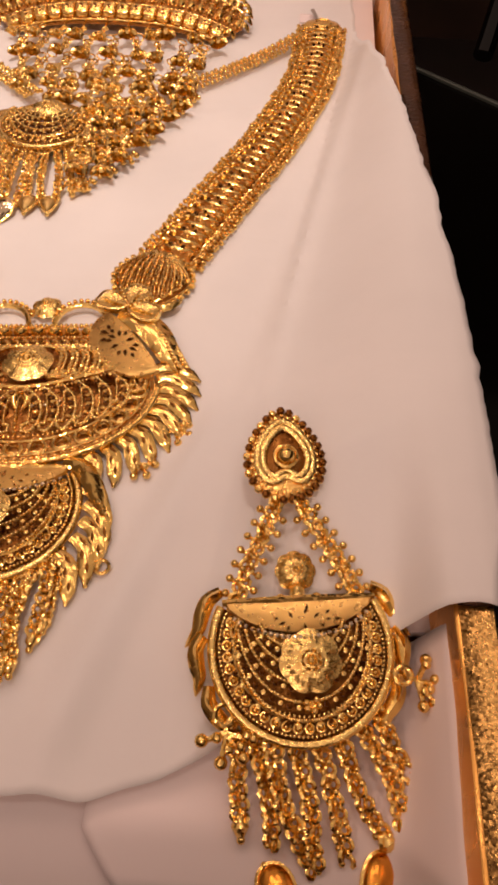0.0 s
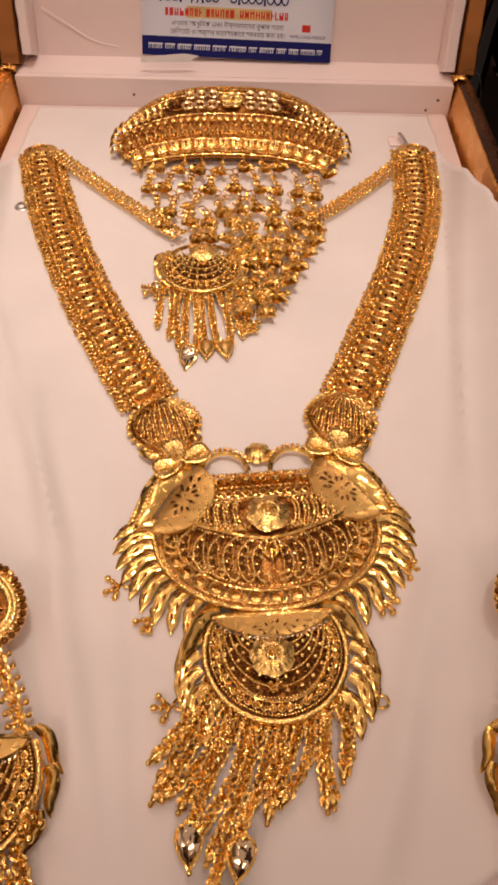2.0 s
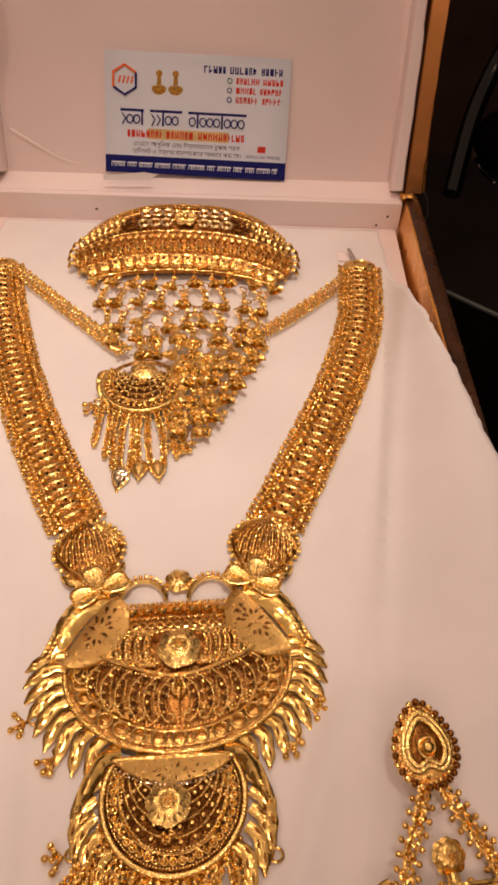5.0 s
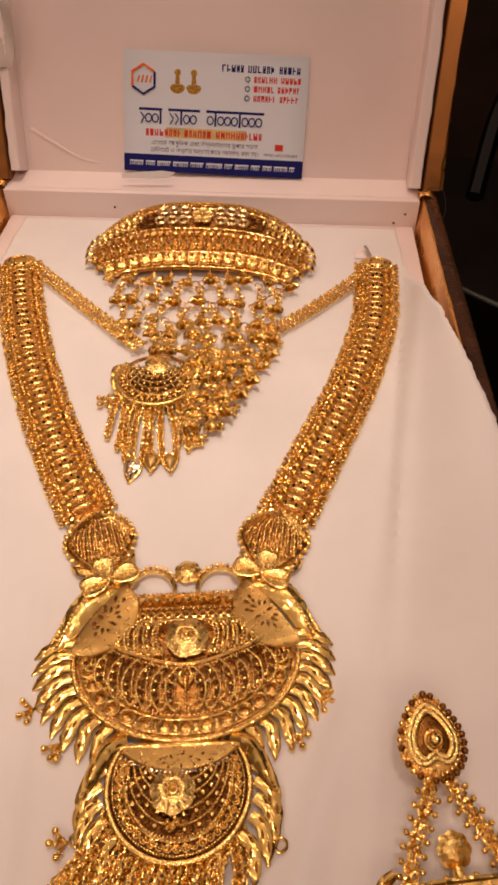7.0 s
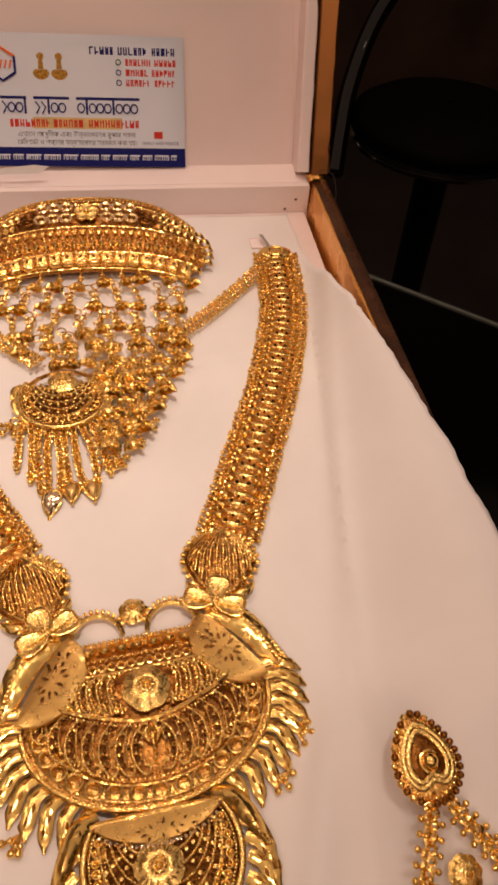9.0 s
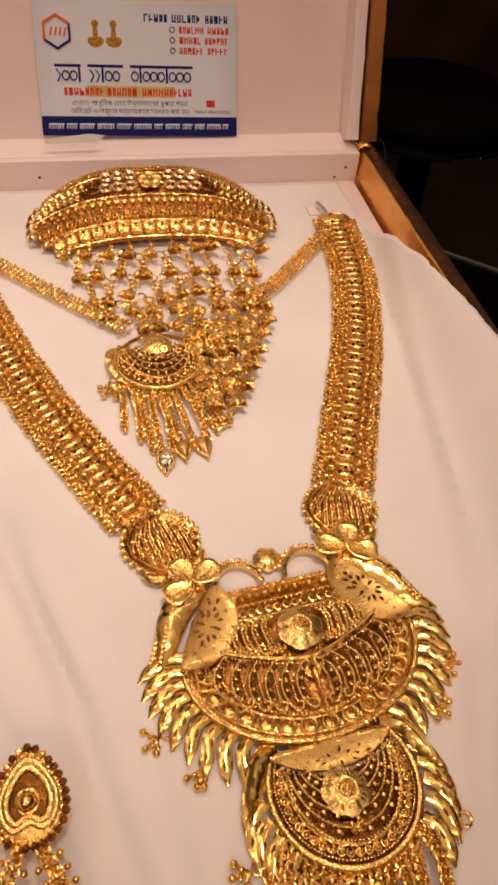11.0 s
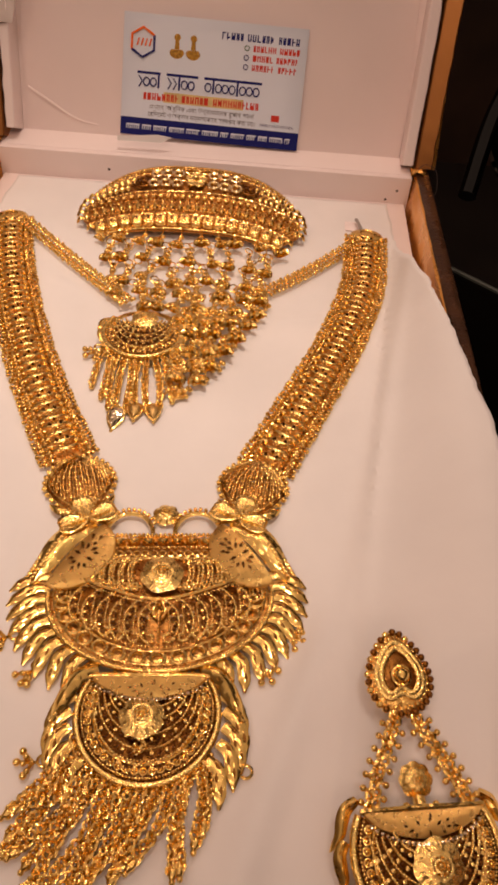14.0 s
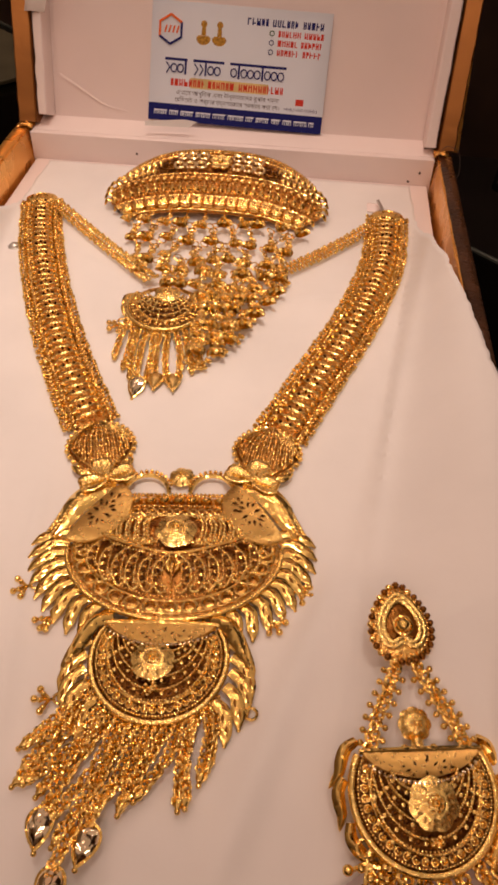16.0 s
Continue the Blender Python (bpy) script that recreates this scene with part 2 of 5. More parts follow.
class Geo:
    """Gathers simple solids, in millimetres, into one mesh. m: the pose of what is added next."""

    def __init__(self, m=None):
        self.v, self.f, self.m = [], [], m or Matrix.Identity(4)

    def add(self, verts, faces):
        o = len(self.v)
        self.v += [self.m @ vec(p) for p in verts]
        self.f += [tuple(o + i for i in face) for face in faces]

    def ball(self, c, r, n=8, k=5, flat=1.0):
        c = vec(c)
        vs, fs = [c + Vector((0, 0, r * flat))], []
        for j in range(1, k):
            t = math.pi * j / k
            for i in range(n):
                a = 2 * math.pi * i / n
                vs.append(c + Vector((r * math.sin(t) * math.cos(a), r * math.sin(t) * math.sin(a), r * flat * math.cos(t))))
        vs.append(c - Vector((0, 0, r * flat)))
        for i in range(n):
            fs.append((0, 1 + i, 1 + (i + 1) % n))
            for j in range(k - 2):
                a, b = 1 + j * n, 1 + (j + 1) * n
                fs.append((a + i, b + i, b + (i + 1) % n, a + (i + 1) % n))
            b = 1 + (k - 2) * n
            fs.append((b + i, len(vs) - 1, b + (i + 1) % n))
        self.add(vs, fs)
        return self

    def tube(self, pts, r, n=6, closed=False, taper=None, flat=1.0):
        pts = [vec(p) for p in pts]
        vs, fs, count = [], [], len(pts)
        for i, p in enumerate(pts):
            a = pts[i - 1] if i or closed else pts[0]
            b = pts[(i + 1) % count] if i < count - 1 or closed else pts[-1]
            d = (b - a).normalized() if (b - a).length > 1e-9 else Vector((1, 0, 0))
            side = d.cross(Vector((0, 0, 1)))
            side = side.normalized() if side.length > 1e-3 else Vector((1, 0, 0))
            up = side.cross(d)
            w = r * (taper(i / max(1, count - 1)) if taper else 1)
            for j in range(n):
                t = 2 * math.pi * (j + 0.5) / n
                vs.append(p + side * (w * math.cos(t)) + up * (w * flat * math.sin(t)))
        for i in range(count if closed else count - 1):
            a, b = i * n, ((i + 1) % count) * n
            for j in range(n):
                fs.append((a + j, a + (j + 1) % n, b + (j + 1) % n, b + j))
        if not closed:
            fs += [tuple(range(n))[::-1], tuple(range((count - 1) * n, count * n))]
        self.add(vs, fs)
        return self

    def ring(self, c, radius, r, n=12, k=5, tilt=0.0, turn=0.0, sy=1.0):
        m = Euler((radians(tilt), 0, radians(turn))).to_matrix()
        self.tube([vec(c) + m @ Vector((radius * math.cos(2 * math.pi * i / n), sy * radius * math.sin(2 * math.pi * i / n), 0)) for i in range(n)], r, k, True)
        return self

    def beads(self, pts, r, n=7, k=4, flat=1.0):
        for p in pts:
            self.ball(p, r, n, k, flat)
        return self

    def leaf(self, path, width, height, lift=0.0, ridge=True, n=10):
        """A pointed, keeled leaf along a path."""
        path = [vec(p) for p in path]
        pts = spline(path, max(0.2, sum((b - a).length for a, b in zip(path, path[1:])) / n))
        vs, fs, m = [], [], len(pts)
        for i, p in enumerate(pts):
            s = i / (m - 1)
            w = width * (0.12 + math.sin(math.pi * min(1.0, 0.18 + 0.82 * s)) ** 0.75) * (1 if s < 1 else 0.55)
            d = (pts[min(m - 1, i + 1)] - pts[max(0, i - 1)]).normalized()
            side = d.cross(Vector((0, 0, 1))).normalized()
            h = height * (0.3 + 0.7 * math.sin(math.pi * min(1, 0.15 + 0.8 * s)))
            z = Vector((0, 0, 1))
            vs += [p - side * w / 2 + z * lift, p - side * w * 0.26 + z * (lift + h * 0.7), p + z * (lift + h), p + side * w * 0.26 + z * (lift + h * 0.7),
                   p + side * w / 2 + z * lift, p + z * (lift - 0.3)]
        for i in range(m - 1):
            a, b = i * 6, i * 6 + 6
            for j in range(6):
                fs.append((a + j, b + j, b + (j + 1) % 6, a + (j + 1) % 6))
        fs += [tuple(range(6)), tuple(range((m - 1) * 6, m * 6))[::-1]]
        self.add(vs, fs)
        return self

    def plate(self, outline, z0, z1, inset=0.4, dome=0.0):
        """A flat piece with a chamfered upper edge; dome: how far its middle rises."""
        pts = [vec(p) for p in outline]
        n = len(pts)
        c = sum(pts, Vector()) / n
        rings = [[(p.x, p.y, z0) for p in pts], [(p.x, p.y, z1 - inset) for p in pts]]
        for s in (1 - inset / max(1.0, max((p - c).length for p in pts)), 0.75, 0.45):
            rings.append([(c.x + (p.x - c.x) * s, c.y + (p.y - c.y) * s, z1 + dome * (1 - s * s)) for p in pts])
        vs = [q for r in rings for q in r] + [(c.x, c.y, z1 + dome)]
        fs = [tuple(range(n))[::-1]]
        for k in range(len(rings) - 1):
            for i in range(n):
                j = (i + 1) % n
                fs.append((k * n + i, k * n + j, (k + 1) * n + j, (k + 1) * n + i))
        k = (len(rings) - 1) * n
        fs += [(k + i, k + (i + 1) % n, len(vs) - 1) for i in range(n)]
        self.add(vs, fs)
        return self

    def flower(self, c, r, h, petals=6, turn=0.0):
        """A stamped rosette: ribbed petals round a coiled middle."""
        c = vec(c)
        vs, fs, n, k = [], [], petals * 8, 7
        for j in range(k + 1):
            s = j / k
            for i in range(n):
                a = 2 * math.pi * i / n + radians(turn)
                lobe = 0.91 + 0.09 * abs(math.cos(petals * (a - radians(turn)) / 2))
                rr = r * s * (lobe if s > 0.5 else 1)
                z = h * (0.76 - 0.26 * math.cos(2 * math.pi * (s - 0.08) / 0.8)) * (1 if s < 1 else 0.55)
                z -= 0.1 * r * max(0.0, 0.35 - abs(math.cos(petals * (a - radians(turn)) / 2))) * (1 if s > 0.5 else 0)
                z += 0.022 * r * math.cos(i * math.pi) * (1 if 0.45 < s < 1 else 0)
                vs.append(c + Vector((rr * math.cos(a), rr * math.sin(a), z)))
        for j in range(k):
            for i in range(n):
                fs.append((j * n + i, (j + 1) * n + i, (j + 1) * n + (i + 1) % n, j * n + (i + 1) % n))
        self.add(vs, fs)
        self.ring(c + Vector((0, 0, h * 0.95)), r * 0.36, r * 0.07, 14, 5)
        self.ring(c + Vector((0, 0, h * 0.98)), r * 0.2, r * 0.06, 10, 5)
        self.ball(c + Vector((0, 0, h)), r * 0.12)
        self.beads([c + Vector((r * 0.3 * math.cos(k * 0.785), r * 0.3 * math.sin(k * 0.785), h * 0.95)) for k in range(8)], r * 0.085, 6, 4)
        return self

    def chain(self, pts, size, seed=0):
        """A fancy rope of cut links along a path: rings turned by turns, with small beads between."""
        rnd = random.Random(seed)
        p = spline(pts, size * 0.6)
        for i, q in enumerate(p):
            d = p[min(len(p) - 1, i + 1)] - p[max(0, i - 1)]
            turn = math.degrees(math.atan2(d.y, d.x))
            side = Vector((-d.y, d.x, 0)).normalized() * size
            sg = 1 if i % 2 else -1
            self.ring(q + side * (0.36 * sg) + Vector((0, 0, rnd.uniform(-0.2, 0.3) * size)), size * 0.46, size * 0.24, 8, 5, rnd.uniform(25, 75) * sg, turn + rnd.uniform(-40, 40))
            self.ball(q - side * (0.42 * sg + rnd.uniform(-0.15, 0.15)) + Vector((0, 0, rnd.uniform(0.0, 0.45) * size)), size * rnd.uniform(0.3, 0.42), 6, 4)
        return self

    def cluster(self, c, r, seed=0, count=6):
        rnd = random.Random(seed)
        c = vec(c)
        for i in range(count):
            a = 2 * math.pi * i / count + rnd.uniform(-0.4, 0.4)
            d = r * rnd.uniform(1.3, 2.1)
            self.ball(c + Vector((d * math.cos(a), d * math.sin(a), rnd.uniform(0, r))), r, 9, 6)
            self.tube([c, c + Vector((d * math.cos(a), d * math.sin(a), r * 0.5))], r * 0.4, 5)
        return self


def gold_part(name, g, parent, mat=None, label="", angle=50):
    """Links gathered solids as one part; the parent's space is in metres."""
    me = bpy.data.meshes.new(name)
    me.from_pydata([p * 0.001 for p in g.v], [], g.f)
    me.shade_smooth()
    me.set_sharp_from_angle(angle=radians(angle))
    me.materials.append(mat or GOLD)
    ob = new(name, me)
    ob.parent = parent
    if label:
        ob["label"] = label
    return ob


def share(name, me, parent, m):
    """Another object on the same mesh, at m in the parent's space (mm)."""
    ob = new(name, me)
    ob.parent = parent
    m = m.copy()
    m.translation *= 0.001
    ob.matrix_basis = m
    return ob


def at2(x, y, z=0.0, turn=0.0, tilt=0.0):
    """A pose in millimetres."""
    return Matrix.Translation((x, y, z)) @ Euler((radians(tilt), 0, radians(turn))).to_matrix().to_4x4()


def place(x, y, z=0.0, turn=0.0, tilt=0.0, roll=0.0):
    return pose(x / 1000, y / 1000, z / 1000, 0, 0, turn) @ pose(0, 0, 0, tilt, roll, 0)

# ---- the counter and what stands beyond ----
def ground_sheet():
    bm = bmesh.new()
    box(bm, -3000, 3000, -2500, 3500, -960, -940)
    return tagged(finish(bm, "floor", FLOOR, smooth=False), "dark brown shop floor in deep shade", "floor", kind="structure")


def shop_walls():
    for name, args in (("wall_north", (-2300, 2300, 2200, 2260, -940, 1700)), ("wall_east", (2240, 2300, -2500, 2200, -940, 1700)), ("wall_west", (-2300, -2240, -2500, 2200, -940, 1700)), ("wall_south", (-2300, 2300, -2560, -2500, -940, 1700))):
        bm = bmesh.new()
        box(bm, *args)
        # South and west stay unseen; their cream is there to brighten the gold's reflections.
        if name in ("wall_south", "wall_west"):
            tagged(finish(bm, name, CREAM, smooth=False), "unseen cream wall added for warm reflections in the gold", "wall", kind="structure")
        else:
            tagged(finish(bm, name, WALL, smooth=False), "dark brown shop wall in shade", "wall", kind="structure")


def counter():
    """The shop counter; its far edge runs askew behind the box."""
    c = empty("counter", pose(0, 0.091, -0.022, 0, 0, -40.7), "black glass shop counter under the jewellery box", "counter")
    bm = bmesh.new()
    box(bm, -1400, 1400, -900, -2.6, -14, 0, 1.0)
    part("counter_top", bm, BLACK, c)
    bm = bmesh.new()
    box(bm, -1400, 1400, -2.4, 0, -9, 0.6, 0.3)
    part("glass_edge", bm, GLASS_EDGE, c, "pale greenish glass edge")
    bm = bmesh.new()
    box(bm, -1380, 1380, -860, -60, -915, -14.2)
    part("counter_body", bm, DARKWOOD, c)
    # Olive sheet added to stand for what the left of the glass top reflects.
    bm = bmesh.new()
    box(bm, -700, -172, -400, -14, 0.2, 3.2, 0.6)
    part("glass_panel", bm, OLIVE, c, "olive grey sheet added for the reflection in the glass counter")
    return c


def stool(m):
    s = empty("stool", m, "black padded round stool with a glossy curved back hoop", "stool")
    g = Geo()
    n, prof = 48, [(0, 105), (10, 128), (26, 138), (42, 133), (54, 112), (60, 66), (61, 4)]
    g.add([(r * math.cos(2 * math.pi * i / n), r * math.sin(2 * math.pi * i / n), z) for z, r in prof for i in range(n)],
          [(k * n + i, k * n + (i + 1) % n, (k + 1) * n + (i + 1) % n, (k + 1) * n + i) for k in range(len(prof) - 1) for i in range(n)])
    gold_part("seat", g, s, BLACK_PAD)
    g = Geo()
    g.ring((0, 0, 8), 130, 5, 48, 6)
    gold_part("seat_trim", g, s, CHROME)
    g = Geo()
    g.tube([(0, 0, 0), (0, 0, -615)], 26, 16)
    gold_part("column", g, s, BLACK_GLOSS)
    g = Geo()
    g.tube([(0, 0, -640), (0, 0, -610)], 190, 32)
    gold_part("foot", g, s, BLACK_GLOSS)
    g = Geo()
    g.tube(spline([(-135, -110, -20), (-145, 0, 60), (-122, 80, 150), (-60, 120, 212), (60, 120, 212), (122, 80, 150), (145, 0, 60), (135, -110, -20)], 12), 13, 14)
    gold_part("back_hoop", g, s, BLACK_GLOSS)
    return s


# ---- the jewellery box ----
LEAN = 25.0


FLAP_IN = {1: (45.0, -334.0), -1: (-9.8, -334.6)}
FLAP_CUT = {1: (53.0, -343.2), -1: (-15.5, -344.2)}


def wavy_wall(bm, x_in0, x_out0, y0, y1, z0, z1, seed):
    """A side wall whose upper edges are a little dented."""
    n, cols = 60, []
    sgn = 1 if x_out0 > x_in0 else -1
    for i in range(n + 1):
        y = y0 + (y1 - y0) * i / n
        w = noise.noise((y * 0.03, seed, 0)) * 0.8 + noise.noise((y * 0.12, seed, 3)) * 0.35
        flare = 2.6 * sgn
        bow = sgn * -0.0085 * y
        x_in, x_out = x_in0 + bow, x_out0 + bow
        cols.append([bm.verts.new(P3(x_in, y, z0)), bm.verts.new(P3(x_in + flare + w * 0.6, y, z1 - 0.5 + w * 0.4)), bm.verts.new(P3(x_in + flare + 0.7 * sgn + w * 0.6, y, z1 + w * 0.4)),
                     bm.verts.new(P3(x_out - 0.6 * sgn + w * 0.3, y, z1 + w * 0.3)), bm.verts.new(P3(x_out + w * 0.3, y, z1 - 0.6)), bm.verts.new(P3(x_out, y, z0))])
    for a, b in zip(cols, cols[1:]):
        for j in range(6):
            bm.faces.new((a[j], a[(j + 1) % 6], b[(j + 1) % 6], b[j]))
    bm.faces.new(cols[0])
    bm.faces.new(cols[-1][::-1])
    bmesh.ops.recalc_face_normals(bm, faces=bm.faces[:])


def jewellery_box():
    b = empty("jewellery_box", place(0, 0, -22), "open gold foil jewellery box lined with white board, on the counter", "jewellery box")

    def low(name, args, mat, label="", bevel=0.4):
        bm = bmesh.new()
        box(bm, *args, bevel)
        ob = part(name, bm, mat, b, label)
        ob.location.z = 0.022
        return ob

    low("bottom", (-112, 112, -364, 9, -22, -19.5), CARDBOARD)
    for sx, name in ((1, "side_wall"), (-1, "side_wall")):
        bm = bmesh.new()
        wavy_wall(bm, 102.0 * sx, 111.0 * sx, -356, 8, -19.4, 14, 2.0 + sx)
        w = part(name, bm, FOIL, b, "gold foil side wall with a brown worn top")
        w.location.z = 0.022
        for y_a, y_b, mat, lab in ((-297.0, 7.5, FOIL_DARK, "dark brown worn edge"), (-355.5, -297.3, GLITTER, "glittering gold edge")):
            bm = bmesh.new()
            n, far = 70, 111.8
            vs = []
            for i in range(n + 1):
                y = y_a + (y_b - y_a) * i / n
                d = noise.noise((y * 0.05, sx, 7)) * 0.5
                w0 = -0.0085 * y
                vs.append([bm.verts.new(P3(sx * (105.2 + w0 + d), y, 14.7)), bm.verts.new(P3(sx * (far - 0.6 + w0), y, 14.7)), bm.verts.new(P3(sx * (far + w0), y, 13.8)), bm.verts.new(P3(sx * (far + w0), y, -19))])
            for p, q in zip(vs, vs[1:]):
                for j in range(3):
                    bm.faces.new((p[j], p[j + 1], q[j + 1], q[j]) if sx < 0 else (p[j], q[j], q[j + 1], p[j + 1]))
            e = part("edge_wrap", bm, mat if sx > 0 else FOIL, w, lab if sx > 0 else "")
            sol = e.modifiers.new("thick", "SOLIDIFY")
            sol.thickness, sol.offset = 0.0003, 1
    for name, args, mat, label, bevel in (("front_wall", (-107, 107, -10, 0, -19.4, 13.6), GLITTER, "coarse glittering gold front wall", 0.8), ("front_edge", (-107, 107, 0.1, 0.9, -19.4, 12.6), FOIL_DARK, "dark brown inner edge", 0.1)):
        low(name, args, mat, label, bevel).matrix_basis = pose(0, -0.3505, 0.022, 0, 0, 2.4)
    low("rear_wall", (-103.4, 103.4, 0.0, 4.0, -19.4, 13.4), CARDBOARD, "white lined rear wall", 0.7)
    low("rear_shell", (-103.4, 103.4, 4.1, 8.5, -19.4, 12.0), FOIL)
    # foil crumpled over the hinge corners
    for sx in (1, -1):
        g = Geo()
        n, rnd = 8, random.Random(12 + sx)
        top = [(sx * (102.6 + 8.0 * i / n), 1.5 + 6.5 * j / n, 14.6 + 1.5 * math.sin(math.pi * i / n) + rnd.uniform(-0.7, 0.7)) for j in range(n + 1) for i in range(n + 1)]
        q = lambda i, j: j * (n + 1) + i
        fs = [(q(i, j), q(i + 1, j), q(i + 1, j + 1), q(i, j + 1)) for j in range(n) for i in range(n)]
        g.add(top, fs if sx > 0 else [f[::-1] for f in fs])
        ob = gold_part("hinge_foil", g, b, FOIL, "crumpled bright gold foil at the hinge", 20)
        ob.location.z = 0.022
        sol = ob.modifiers.new("thick", "SOLIDIFY")
        sol.thickness, sol.offset = 0.0003, -1
    for hx, hz in ((-48, 5.8), (97, 6.5), (92, 1.6)):
        g = Geo(at2(hx, -0.05, hz, 0, 90))
        g.ball((0, 0, 0), 0.7, 8, 4, 0.3)
        gold_part("scuff", g, b, DIRT).location.z = 0.022
    # the lid, leaning back
    lid = gold_part("lid", Geo().plate([(-99, 0), (103, 0), (107, 110), (107, 348), (-103, 348), (-103, 110)], -3, 0, 0.2), b, CARDBOARD, "white lined lid, leaning back")
    lid.matrix_basis = pose(0, 0.0185, 0.022 + 0.0125, 90 - LEAN, 0, 0)

    def lid_piece(name, args, mat, label="", bevel=0.5):
        bm = bmesh.new()
        box(bm, *args, bevel)
        return part(name, bm, mat, lid, label)

    g = Geo()
    g.add([(-103.3, 4.1, 13.2), (103.3, 4.1, 13.2), (103.3, 20.5, 15.3), (-103.3, 20.5, 15.3), (-103.3, 4.1, 12.2), (103.3, 4.1, 12.2), (103.3, 20.5, 12.2), (-103.3, 20.5, 12.2)],
          [(0, 1, 2, 3), (7, 6, 5, 4), (0, 4, 5, 1), (1, 5, 6, 2), (2, 6, 7, 3), (3, 7, 4, 0)])
    gold_part("hinge_strip", g, b, CARDBOARD, "white hinge strip").location.z = 0.022
    def lid_side(name, x0, x1, y0, z0, z1, mat, seed, label=""):
        """One side of the lid, splayed outwards, its upper edges a little wavy."""
        g, n, sg = Geo(), 80, 1 if x0 > 0 else -1
        vs, fs = [], []
        for i in range(n + 1):
            y = y0 + (348 - y0) * (i / n) ** 1.6
            out = sg * (0.043 * min(y, 110))
            w = 0.9 * noise.noise((y * 0.045, seed, 2)) + 0.4 * noise.noise((y * 0.16, seed, 5))
            a, c = x0 + out, x1 + out
            vs += [(a, y, z0), (a, y, z1 - 0.6), (a + 0.6 * sg, y, z1), (c - 0.6 * sg + w, y, z1 + 0.3 * w), (c + w, y, z1 - 0.6), (c + w * 0.3, y, z0)]
        for i in range(n):
            for j in range(6):
                f = (i * 6 + j, i * 6 + (j + 1) % 6, i * 6 + 6 + (j + 1) % 6, i * 6 + 6 + j)
                fs.append(f if sg < 0 else f[::-1])
        ends = [tuple(range(6)), tuple(range(n * 6, n * 6 + 6))[::-1]]
        fs += ends if sg > 0 else [f[::-1] for f in ends]
        g.add(vs, fs)
        return gold_part(name, g, lid, mat, label, 30)

    lid_side("lid_rim", 98.0, 103.4, -1.0, 0.1, 14.0, CARDBOARD, 1.0)
    lid_side("lid_rim", -95.0, -99.6, 2.1, 0.1, 14.0, CARDBOARD, 2.0)
    lid_piece("lid_rim", (-99.4, 102.5, 343, 348, 0.1, 14.0), CARDBOARD)
    lid_side("lid_shell", 104.8, 113.2, -2, -4, 13.0, COPPER, 3.0, "copper gold foil edge")
    lid_side("lid_shell", -101.0, -110.4, -2, -4, 13.0, COPPER, 4.0, "copper gold foil edge")
    lid_piece("lid_back", (-115, 118, -2, 350, -7, -4.1), FOIL)
    bm = bmesh.new()
    box(bm, -94.8, 97.8, 0.5, 342.8, 0.05, 0.9, 0.1)
    part("lid_lining", bm, CARDBOARD, lid)
    g = Geo()
    g.tube(spline([(-92, 22, 1.2), (-80, 15.5, 1.5), (-68, 9, 1.2), (-56, 6.5, 1.0)], 2), 0.9, 6, taper=lambda s: 1 - 0.6 * s, flat=0.6)
    gold_part("lining_fold", g, lid, CARDBOARD, "raised fold in the white lining")
    g = Geo()
    rows = []
    for i in range(16):
        s = i / 15
        rows.append([(-105 + 5 * math.sin(s * 5) * 0.5 + k * 3.2, 48 + 55 * s, 14.5 + 1.6 * math.sin(k * 1.4 + s * 9)) for k in range(4)])
    g.add([p for r in rows for p in r], [(i * 4 + k, i * 4 + k + 1, i * 4 + k + 5, i * 4 + k + 4) for i in range(15) for k in range(3)])
    gold_part("tape", g, lid, TAPE, "crinkled clear tape")
    g = Geo()
    g.plate([(-44, 0), (-22, 0.4), (-17, 3.2), (-24, 4.0), (-44, 2.2)], 14.0, 14.5, 0.1)
    gold_part("torn_paper", g, lid, PAPER, "torn white paper scrap")
    # the white board under the paper, with slots, and the corner flaps
    low("tray", (-101.8, 101.8, -296, -0.1, -3, 0), CARDBOARD, "white display board", 0.5)
    low("inner_floor", (-107.5, 107.5, -348, -296.2, -19.4, -9.6), CARDBOARD, "white inner floor")
    low("tray_wing", (101.9, 106.5, -296, -130, -3, -0.2), CARDBOARD)
    low("tray_support", (-100, 100, -294, -4, -19.4, -3.1), CARDBOARD)
    for sx in (1, -1):
        # a flap with a cut corner that curves up along the side wall
        g = Geo()
        nx, ny, top = 30, 14, []
        for j in range(ny + 1):
            y = -298 + (FLAP_CUT[sx][1] + 298) * j / ny
            xa = FLAP_IN[sx][0] if y > FLAP_IN[sx][1] else FLAP_IN[sx][0] + (FLAP_CUT[sx][0] - FLAP_IN[sx][0]) * (FLAP_IN[sx][1] - y) / (FLAP_IN[sx][1] - FLAP_CUT[sx][1])
            for i in range(nx + 1):
                x = xa + (108.0 * sx - xa) * i / nx
                z = -6.0 - 1.8 * smooth01(-300, -335, y) + 16.5 * smooth01(97, 108.5, abs(x)) ** 1.3 + 0.4 * noise.noise((x * 0.05, y * 0.05, 9))
                top.append((x, y, z))
        n = len(top)
        q = lambda i, j: j * (nx + 1) + i
        fs = [(q(i, j), q(i, j + 1), q(i + 1, j + 1), q(i + 1, j)) for j in range(ny) for i in range(nx)]
        if sx < 0:
            fs = [f[::-1] for f in fs]
        g.add(top, fs)
        ob = gold_part("corner_flap", g, b, CARDBOARD, "white board flap with a cut corner")
        ob.location.z = 0.022
